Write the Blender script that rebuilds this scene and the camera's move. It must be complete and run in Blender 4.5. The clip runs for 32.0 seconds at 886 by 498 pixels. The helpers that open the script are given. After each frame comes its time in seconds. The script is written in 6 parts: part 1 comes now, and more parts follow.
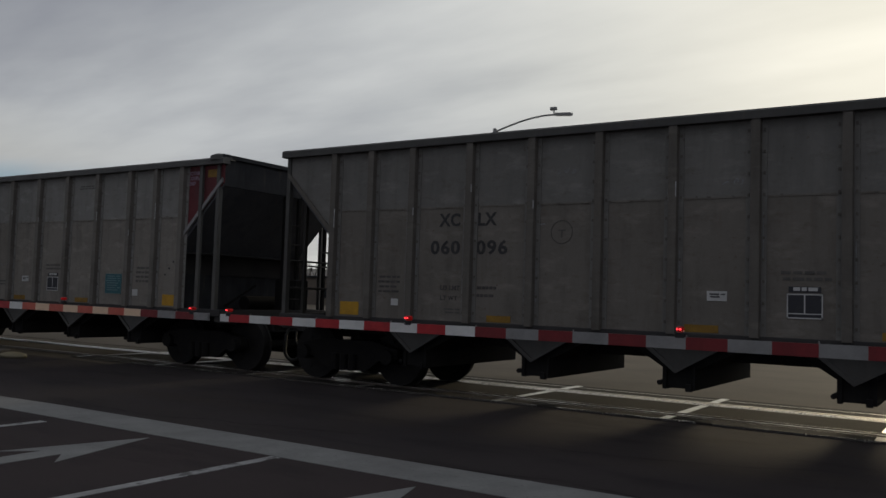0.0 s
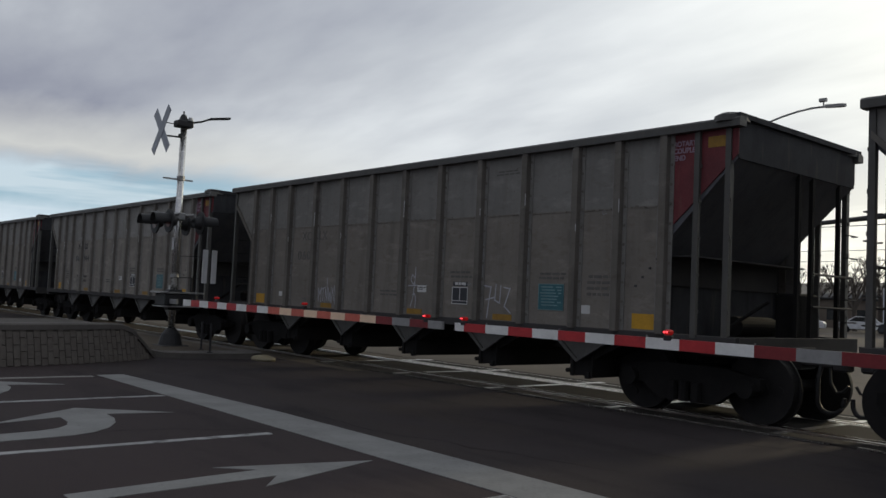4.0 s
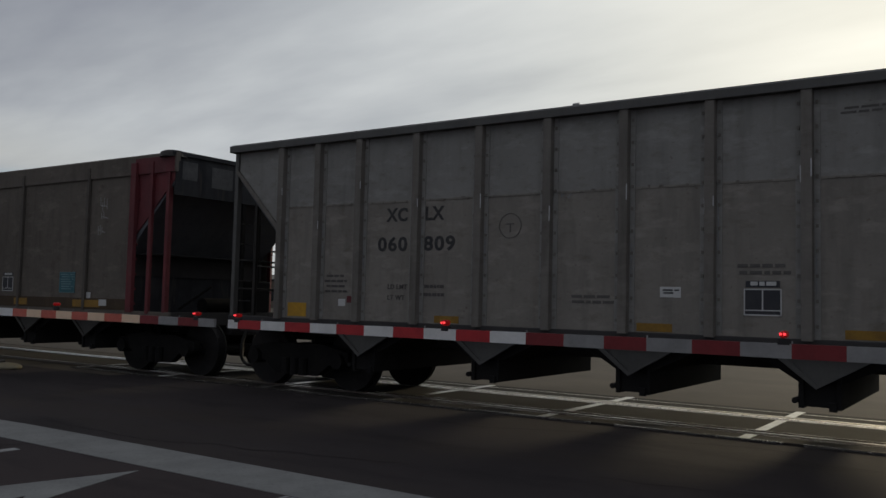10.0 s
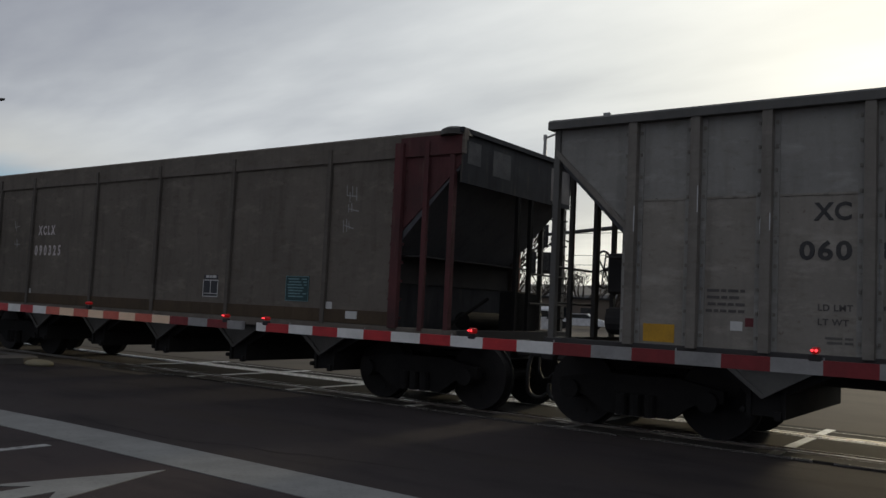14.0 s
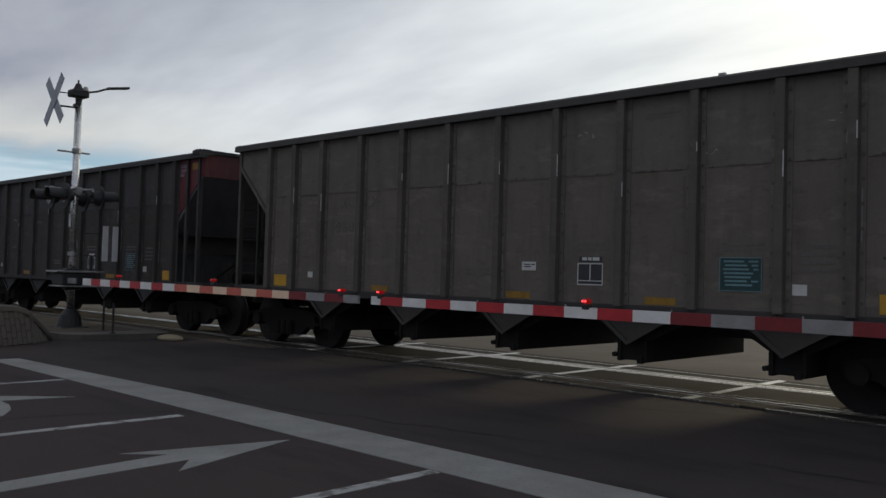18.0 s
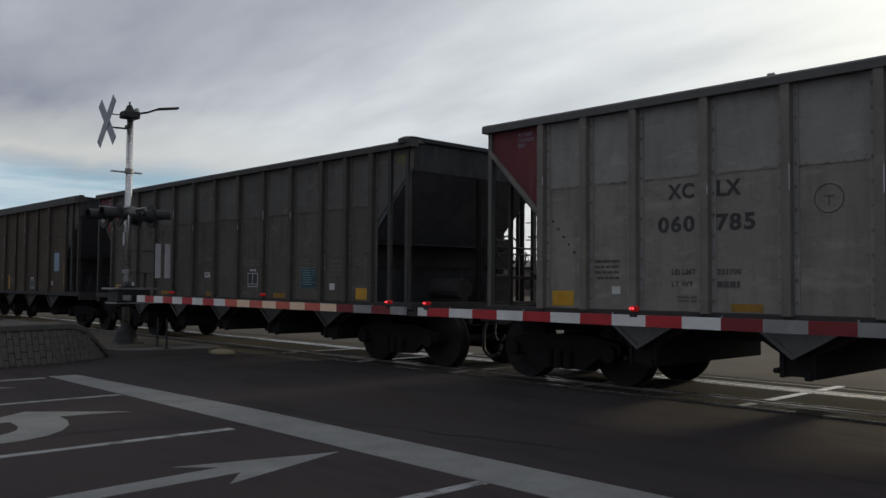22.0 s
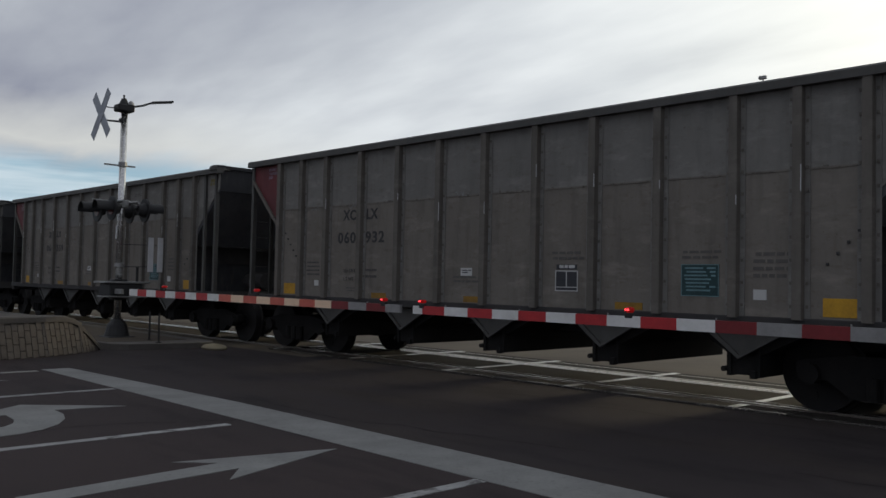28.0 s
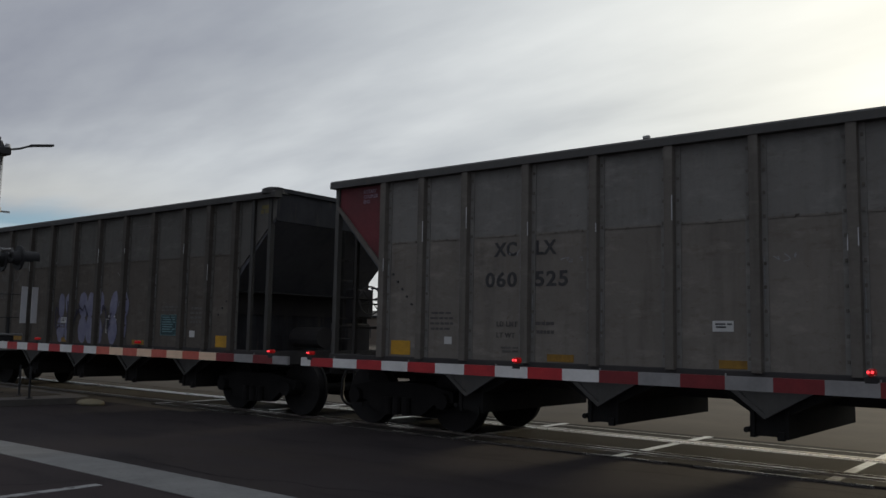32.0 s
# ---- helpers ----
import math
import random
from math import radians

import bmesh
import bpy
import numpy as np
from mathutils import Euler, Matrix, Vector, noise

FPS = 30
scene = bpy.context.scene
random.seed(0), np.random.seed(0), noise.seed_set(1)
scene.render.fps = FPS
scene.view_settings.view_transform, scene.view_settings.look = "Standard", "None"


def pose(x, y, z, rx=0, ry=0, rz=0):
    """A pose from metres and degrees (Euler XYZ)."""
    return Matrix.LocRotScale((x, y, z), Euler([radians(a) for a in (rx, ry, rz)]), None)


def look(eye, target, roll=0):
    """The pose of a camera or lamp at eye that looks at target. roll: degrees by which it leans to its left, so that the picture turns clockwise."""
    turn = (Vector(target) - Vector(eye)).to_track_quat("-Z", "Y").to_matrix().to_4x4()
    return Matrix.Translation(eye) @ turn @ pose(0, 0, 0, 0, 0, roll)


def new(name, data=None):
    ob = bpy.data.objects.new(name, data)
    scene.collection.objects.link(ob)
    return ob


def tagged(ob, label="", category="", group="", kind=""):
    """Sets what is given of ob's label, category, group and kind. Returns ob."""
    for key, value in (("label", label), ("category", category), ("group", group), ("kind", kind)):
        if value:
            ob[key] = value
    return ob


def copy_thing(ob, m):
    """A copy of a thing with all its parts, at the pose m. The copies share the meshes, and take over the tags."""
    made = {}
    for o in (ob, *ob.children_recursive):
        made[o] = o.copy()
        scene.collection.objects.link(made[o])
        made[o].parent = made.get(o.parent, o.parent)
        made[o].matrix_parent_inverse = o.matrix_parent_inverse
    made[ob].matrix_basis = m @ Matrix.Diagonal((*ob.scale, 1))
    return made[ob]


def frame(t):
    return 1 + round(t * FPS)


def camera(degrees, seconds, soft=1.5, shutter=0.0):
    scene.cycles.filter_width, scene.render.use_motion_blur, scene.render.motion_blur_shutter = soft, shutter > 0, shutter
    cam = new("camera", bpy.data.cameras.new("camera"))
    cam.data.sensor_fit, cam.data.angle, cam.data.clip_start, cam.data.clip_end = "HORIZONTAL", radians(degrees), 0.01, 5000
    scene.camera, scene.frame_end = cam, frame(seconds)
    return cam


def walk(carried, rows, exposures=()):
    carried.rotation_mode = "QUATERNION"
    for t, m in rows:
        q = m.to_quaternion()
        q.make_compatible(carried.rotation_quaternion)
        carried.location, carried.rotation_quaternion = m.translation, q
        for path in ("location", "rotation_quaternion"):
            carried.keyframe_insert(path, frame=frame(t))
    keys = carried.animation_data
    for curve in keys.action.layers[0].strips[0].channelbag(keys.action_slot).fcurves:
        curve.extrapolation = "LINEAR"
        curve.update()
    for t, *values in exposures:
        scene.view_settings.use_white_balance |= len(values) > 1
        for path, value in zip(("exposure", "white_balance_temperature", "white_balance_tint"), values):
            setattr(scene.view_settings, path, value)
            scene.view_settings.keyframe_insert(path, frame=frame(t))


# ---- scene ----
cam = camera(55.0, 32.0, soft=1.5)
PATH = [
    (0.0, pose(1.062, -1.121, 1.463, 93.27, -1.83, 33.57)),
    (0.5, pose(0.907, -0.992, 1.483, 93.55, -0.80, 35.98)),
    (1.0, pose(0.744, -0.863, 1.459, 91.86, -0.68, 37.73)),
    (1.5, pose(0.646, -0.665, 1.457, 91.10, -2.19, 41.20)),
    (2.0, pose(0.498, -0.562, 1.453, 91.40, -2.67, 44.42)),
    (2.5, pose(0.291, -0.474, 1.449, 91.68, -1.47, 46.27)),
    (3.0, pose(0.191, -0.357, 1.456, 92.03, -1.38, 48.55)),
    (3.5, pose(0.178, -0.210, 1.459, 93.23, -2.69, 49.90)),
    (5.5, pose(0.053, -0.007, 1.428, 92.93, -1.72, 49.03)),
    (6.0, pose(0.020, -0.001, 1.432, 92.13, -1.51, 47.92)),
    (6.5, pose(-0.021, -0.051, 1.434, 92.94, -0.92, 47.13)),
    (7.0, pose(-0.050, -0.048, 1.434, 92.95, -0.99, 44.56)),
    (7.5, pose(-0.042, -0.033, 1.431, 93.33, -1.13, 40.86)),
    (8.0, pose(-0.006, -0.047, 1.432, 94.08, -1.30, 39.02)),
    (8.5, pose(-0.005, -0.033, 1.435, 94.31, -1.77, 37.46)),
    (9.0, pose(0.000, -0.036, 1.433, 94.60, -2.42, 35.27)),
    (9.5, pose(0.021, -0.035, 1.433, 93.82, -2.11, 33.68)),
    (10.0, pose(0.000, -0.022, 1.424, 93.52, -1.37, 34.63)),
    (10.5, pose(-0.009, -0.023, 1.428, 92.98, -0.98, 36.66)),
    (11.0, pose(-0.014, -0.033, 1.430, 92.75, -1.31, 37.08)),
    (11.5, pose(-0.004, -0.048, 1.432, 93.55, -1.42, 37.14)),
    (12.0, pose(-0.000, -0.043, 1.429, 93.82, -1.35, 36.47)),
    (12.5, pose(0.020, -0.038, 1.428, 93.96, -1.59, 35.02)),
    (13.0, pose(0.006, -0.041, 1.427, 94.03, -2.10, 35.01)),
    (13.5, pose(-0.008, -0.039, 1.431, 93.73, -2.49, 35.77)),
    (14.0, pose(-0.006, -0.042, 1.430, 93.92, -2.67, 36.37)),
    (14.5, pose(-0.011, -0.033, 1.432, 94.36, -2.54, 37.96)),
    (15.0, pose(-0.019, -0.036, 1.435, 94.20, -2.19, 40.30)),
    (15.5, pose(-0.019, -0.043, 1.435, 93.61, -2.02, 41.31)),
    (17.5, pose(-0.034, -0.057, 1.439, 91.40, -2.51, 43.04)),
    (18.0, pose(-0.038, -0.022, 1.430, 91.75, -1.61, 43.83)),
    (18.5, pose(-0.023, 0.012, 1.428, 92.27, -1.31, 46.40)),
    (19.0, pose(-0.020, 0.014, 1.431, 93.13, -2.31, 48.74)),
    (19.5, pose(-0.002, 0.013, 1.434, 93.54, -2.61, 47.90)),
    (20.0, pose(-0.035, 0.027, 1.426, 92.99, -2.43, 47.27)),
    (20.5, pose(-0.049, 0.014, 1.433, 92.41, -1.43, 47.13)),
    (21.0, pose(-0.017, -0.006, 1.436, 92.39, -0.11, 47.20)),
    (21.5, pose(-0.016, 0.006, 1.428, 92.73, 0.40, 47.37)),
    (22.0, pose(-0.013, 0.002, 1.432, 92.38, -0.45, 47.10)),
    (22.5, pose(-0.024, 0.019, 1.429, 91.32, -1.17, 46.42)),
    (23.0, pose(-0.031, -0.004, 1.431, 91.07, -1.01, 44.74)),
    (23.5, pose(-0.019, -0.012, 1.434, 91.45, -1.04, 44.29)),
    (24.0, pose(-0.031, 0.018, 1.434, 91.91, -1.42, 44.58)),
    (24.5, pose(-0.019, 0.006, 1.432, 92.20, -1.50, 44.65)),
    (25.0, pose(-0.020, -0.004, 1.433, 92.04, -1.08, 44.92)),
    (25.5, pose(-0.020, -0.000, 1.430, 91.99, -1.02, 45.74)),
    (26.0, pose(-0.029, -0.015, 1.432, 92.69, -1.25, 46.17)),
    (26.5, pose(-0.020, -0.009, 1.433, 93.75, -0.96, 46.87)),
    (28.5, pose(-0.051, -0.144, 1.464, 91.88, -1.26, 46.24)),
    (29.0, pose(-0.089, -0.170, 1.472, 93.06, -0.17, 46.69)),
    (29.4, pose(-0.118, -0.077, 1.426, 94.16, -0.17, 45.17)),
    (30.0, pose(-0.112, -0.139, 1.449, 93.66, -1.75, 43.69)),
    (30.5, pose(-0.029, -0.178, 1.462, 92.22, -1.18, 43.93)),
    (31.0, pose(-0.006, -0.064, 1.446, 93.29, 0.15, 42.63)),
    (31.5, pose(0.035, -0.083, 1.456, 95.70, -0.97, 41.79)),
    (32.0, pose(-0.006, -0.019, 1.445, 95.78, -1.15, 39.36)),
]

walk(cam, PATH, exposures=[(0.0, -0.47, 6500, 9.5), (1.0, -0.47, 6480, 9.0), (2.0, -0.15, 6390, 9.0), (3.0, 0.13, 6390, 9.0), (6.0, 0.04, 6350, 9.0), (7.0, 0.00, 6350, 9.0), (8.0, -0.08, 6370, 9.0), (9.0, -0.10, 6400, 9.0), (10.0, -0.40, 6400, 9.0), (11.0, -0.20, 6430, 9.0), (12.0, -0.22, 6400, 9.0), (13.0, -0.20, 6420, 9.0), (15.0, -0.15, 6380, 9.0), (18.0, 0.12, 6350, 9.0), (19.0, 0.23, 6350, 9.0), (20.0, 0.08, 6350, 9.0), (21.0, 0.15, 6370, 9.0), (22.0, -0.01, 6350, 9.0), (23.0, 0.01, 6350, 9.0), (24.0, 0.07, 6350, 9.0), (26.0, 0.11, 6380, 9.0), (29.0, 0.01, 6350, 9.0), (30.0, -0.13, 6340, 9.0), (31.0, 0.06, 6370, 9.0), (32.0, -0.20, 6350, 9.0)])

# ---- world, sun ----
SUN_AZ, SUN_EL = -2.0, 10.5        # degrees right of the view across the track, and above the horizon
GLOW_EL = 13.2                      # the thin cloud glows brightest a little above the sun
SUN_DIR = Vector((math.sin(radians(SUN_AZ)) * math.cos(radians(SUN_EL)), math.cos(radians(SUN_AZ)) * math.cos(radians(SUN_EL)), math.sin(radians(SUN_EL))))
world = bpy.data.worlds.new("sky")
scene.world = world
world.use_nodes = True


class Nodes:
    """A short way to write node trees."""

    def __init__(self, tree):
        self.tree = tree

    def add(self, kind, inputs=(), operation="", blend=""):
        n = self.tree.nodes.new(kind)
        if operation:
            n.operation = operation
        if blend:
            n.data_type, n.blend_type = "RGBA", blend
        for k, v in dict(inputs).items():
            if isinstance(v, bpy.types.NodeSocket):
                self.tree.links.new(v, n.inputs[k])
            else:
                n.inputs[k].default_value = v
        return n

    def math(self, op, a, b=0.0, c=0.0, clamp=False):
        n = self.add("ShaderNodeMath", {0: a, 1: b, 2: c}, op)
        n.use_clamp = clamp
        return n.outputs[0]

    def ramp(self, fac, *stops):
        n = self.add("ShaderNodeValToRGB", {0: fac})
        while len(n.color_ramp.elements) < len(stops):
            n.color_ramp.elements.new(0.5)
        for e, (p, c) in zip(n.color_ramp.elements, stops):
            e.position, e.color = p, (*c, 1) if isinstance(c, tuple) else (c, c, c, 1)
        return n.outputs[0]

    def mix(self, fac, a, b, blend="MIX"):
        n = self.add("ShaderNodeMix", blend=blend)
        for s, v in ((0, fac), (6, a), (7, b)):
            if isinstance(v, bpy.types.NodeSocket):
                self.tree.links.new(v, n.inputs[s])
            else:
                n.inputs[s].default_value = (*v, 1) if isinstance(v, tuple) else v
        return n.outputs[2]

    def noise(self, vec, scale, detail=4.0, rough=0.55, w=None):
        n = self.add("ShaderNodeTexNoise", {"Vector": vec, "Scale": scale, "Detail": detail, "Roughness": rough})
        if w is not None:
            n.noise_dimensions = "4D"
            self.tree.links.new(w, n.inputs["W"])
        return n.outputs[0]


def build_sky():
    t = world.node_tree
    t.nodes.clear()
    n = Nodes(t)
    out = n.add("ShaderNodeOutputWorld")
    way = n.add("ShaderNodeTexCoord").outputs["Generated"]
    xyz = n.add("ShaderNodeSeparateXYZ", {0: way}).outputs
    up = n.math("MAXIMUM", xyz[2], 0.0)
    blue_sky = n.add("ShaderNodeTexSky")
    blue_sky.sky_type, blue_sky.sun_disc, blue_sky.dust_density = "NISHITA", False, 2.0
    blue_sky.sun_elevation, blue_sky.sun_rotation = radians(SUN_EL), radians(SUN_AZ)
    clear = n.mix(1.0, blue_sky.outputs[0], (0.115, 0.115, 0.115), "MULTIPLY")
    # a flat deck of cloud: streaks laid out on a plane overhead
    deck = n.math("ADD", up, 0.14)
    plane = n.add("ShaderNodeCombineXYZ", {0: n.math("DIVIDE", xyz[0], deck), 1: n.math("DIVIDE", xyz[1], deck), 2: 0.0}).outputs[0]
    turned = n.add("ShaderNodeMapping", {"Vector": plane, "Rotation": (0, 0, radians(28)), "Scale": (0.55, 1.25, 1), "Location": (0.4, 1.3, 0)}).outputs[0]
    big = n.noise(turned, 0.55, 5.0, 0.5)
    fine = n.noise(turned, 1.9, 6.0, 0.55)
    body = n.math("ADD", n.math("MULTIPLY", big, 0.75), n.math("MULTIPLY", fine, 0.25))
    toward = n.add("ShaderNodeVectorMath", {0: way, 1: (math.sin(radians(SUN_AZ)) * math.cos(radians(GLOW_EL)), math.cos(radians(SUN_AZ)) * math.cos(radians(GLOW_EL)), math.sin(radians(GLOW_EL)))}, operation="DOT_PRODUCT").outputs["Value"]
    glow = n.math("POWER", n.math("MULTIPLY_ADD", toward, 0.5, 0.5, clamp=True), 6.0)
    glow2 = n.math("POWER", n.math("MAXIMUM", toward, 0.0), 14.0)
    grey = n.ramp(body, (0.37, (0.50, 0.525, 0.555)), (0.48, (0.315, 0.33, 0.375)), (0.59, (0.205, 0.215, 0.275)))
    lit = n.ramp(body, (0.38, (0.82, 0.84, 0.84)), (0.50, (0.64, 0.67, 0.69)), (0.60, (0.47, 0.50, 0.54)))
    cloud = n.mix(n.math("MULTIPLY", glow, 1.25, clamp=True), grey, lit)
    sunny = n.mix(glow2, (0.0, 0.0, 0.0), (0.50, 0.42, 0.24))
    cloud = n.mix(1.0, cloud, sunny, "ADD")
    low = n.math("MULTIPLY", n.ramp(up, (0.0, 1.0), (0.17, 0.0)), n.math("POWER", n.math("MAXIMUM", toward, 0.0), 5.0))
    cloud = n.mix(1.0, cloud, n.mix(low, (0.0, 0.0, 0.0), (0.62, 0.52, 0.26)), "ADD")
    # the deck ends low over the horizon away from the sun: a pale edge, then clear blue
    edge = n.math("ADD", xyz[2], n.math("MULTIPLY_ADD", fine, 0.05, -0.025))
    away = n.ramp(n.math("MULTIPLY", xyz[0], -1.0), (0.76, 0.0), (0.93, 1.0))
    pale = n.math("MULTIPLY", n.ramp(edge, (0.115, 0.0), (0.14, 1.0), (0.195, 0.0)), n.math("MULTIPLY", away, 0.8))
    cloud = n.mix(pale, cloud, (0.60, 0.60, 0.565))
    blue = n.mix(0.6, clear, (0.22, 0.42, 0.60))
    wisp = n.add("ShaderNodeMapping", {"Vector": way, "Scale": (3.0, 3.0, 38.0)}).outputs[0]
    veil = n.ramp(n.noise(wisp, 1.0, 4.0, 0.55), (0.46, 0.0), (0.62, 0.75))
    blue = n.mix(veil, blue, (0.57, 0.64, 0.68))
    blue = n.mix(n.ramp(edge, (0.06, 1.0), (0.10, 0.0)), blue, (0.58, 0.66, 0.72))
    open_low = n.math("MULTIPLY", n.ramp(edge, (0.115, 1.0), (0.135, 0.0)), away)
    sky = n.mix(open_low, cloud, blue)
    bg = n.add("ShaderNodeBackground", {"Color": sky, "Strength": 1.1})
    t.links.new(bg.outputs[0], out.inputs[0])


build_sky()
sun = new("sun", bpy.data.lights.new("sun", "SUN"))
sun.data.energy, sun.data.angle, sun.data.color = 1.25, radians(5.0), (1.0, 0.83, 0.55)
sun.matrix_world = look((0, 0, 60), Vector((0, 0, 60)) - SUN_DIR)


# ---- materials ----
def material(name, base, rough=0.7, metal=0.0, second=None, scale=3.0, grain=40.0, spread=0.5, bump=0.15, streaks=0.0, emit=None, spec=0.4, worldly=False, blotch=0.0):
    """A surface of two mottled colours with grain, and rain streaks where asked."""
    m = bpy.data.materials.new(name)
    m.use_nodes = True
    t = m.node_tree
    n = Nodes(t)
    b = t.nodes["Principled BSDF"]
    vec = n.add("ShaderNodeNewGeometry").outputs["Position"] if worldly else n.add("ShaderNodeTexCoord").outputs["Object"]
    rnd = n.math("MULTIPLY", n.add("ShaderNodeObjectInfo").outputs["Random"], 0.0 if worldly else 23.0)
    second = second or tuple(c * 0.6 for c in base)
    broad = n.noise(vec, scale, 4.0, 0.6, rnd)
    small = n.noise(vec, grain, 3.0, 0.6, rnd)
    f = n.ramp(n.math("ADD", n.math("MULTIPLY", broad, 0.75), n.math("MULTIPLY", small, 0.25)), (0.5 - spread * 0.3, 0.0), (0.5 + spread * 0.3, 1.0))
    col = n.mix(f, base, second)
    if streaks:
        long = n.add("ShaderNodeMapping", {"Vector": vec, "Scale": (5.0, 5.0, 0.7)}).outputs[0]
        s = n.ramp(n.noise(long, 1.0, 4.0, 0.6, rnd), (0.5, 0.0), (0.72, 1.0))
        col = n.mix(n.math("MULTIPLY", s, streaks), col, tuple(c * 0.35 for c in base))
        drip = n.ramp(n.noise(long, 2.3, 3.0, 0.5, rnd), (0.58, 0.0), (0.75, 1.0))
        col = n.mix(n.math("MULTIPLY", drip, streaks * 0.6), col, (0.16, 0.13, 0.10))
    if blotch:
        smear = n.add("ShaderNodeMapping", {"Vector": vec, "Scale": (1.0, 1.0, 2.6)}).outputs[0]
        pale = n.ramp(n.noise(smear, 1.9, 6.0, 0.68, rnd), (0.53, 0.0), (0.72, 1.0))
        col = n.mix(n.math("MULTIPLY", pale, blotch), col, tuple(min(1.0, c * 1.45) for c in base))
        grime = n.ramp(n.noise(smear, 4.3, 6.0, 0.7, rnd), (0.54, 0.0), (0.70, 1.0))
        col = n.mix(n.math("MULTIPLY", grime, blotch * 0.8), col, tuple(c * k for c, k in zip(base, (0.50, 0.44, 0.38))))
        rust = n.ramp(n.noise(vec, 17.0, 3.0, 0.6, rnd), (0.66, 0.0), (0.72, 1.0))
        col = n.mix(n.math("MULTIPLY", rust, blotch * 0.7), col, (0.085, 0.05, 0.032))
    t.links.new(col, b.inputs["Base Color"])
    t.links.new(n.math("MULTIPLY_ADD", small, 0.25, rough - 0.12, clamp=True), b.inputs["Roughness"])
    b.inputs["Metallic"].default_value = metal
    b.inputs["Specular IOR Level"].default_value = spec
    if bump:
        bn = n.add("ShaderNodeBump", {"Height": small, "Strength": bump, "Distance": 0.01})
        t.links.new(bn.outputs[0], b.inputs["Normal"])
    if emit:
        b.inputs["Emission Color"].default_value = (*emit[0], 1)
        b.inputs["Emission Strength"].default_value = emit[1]
    return m


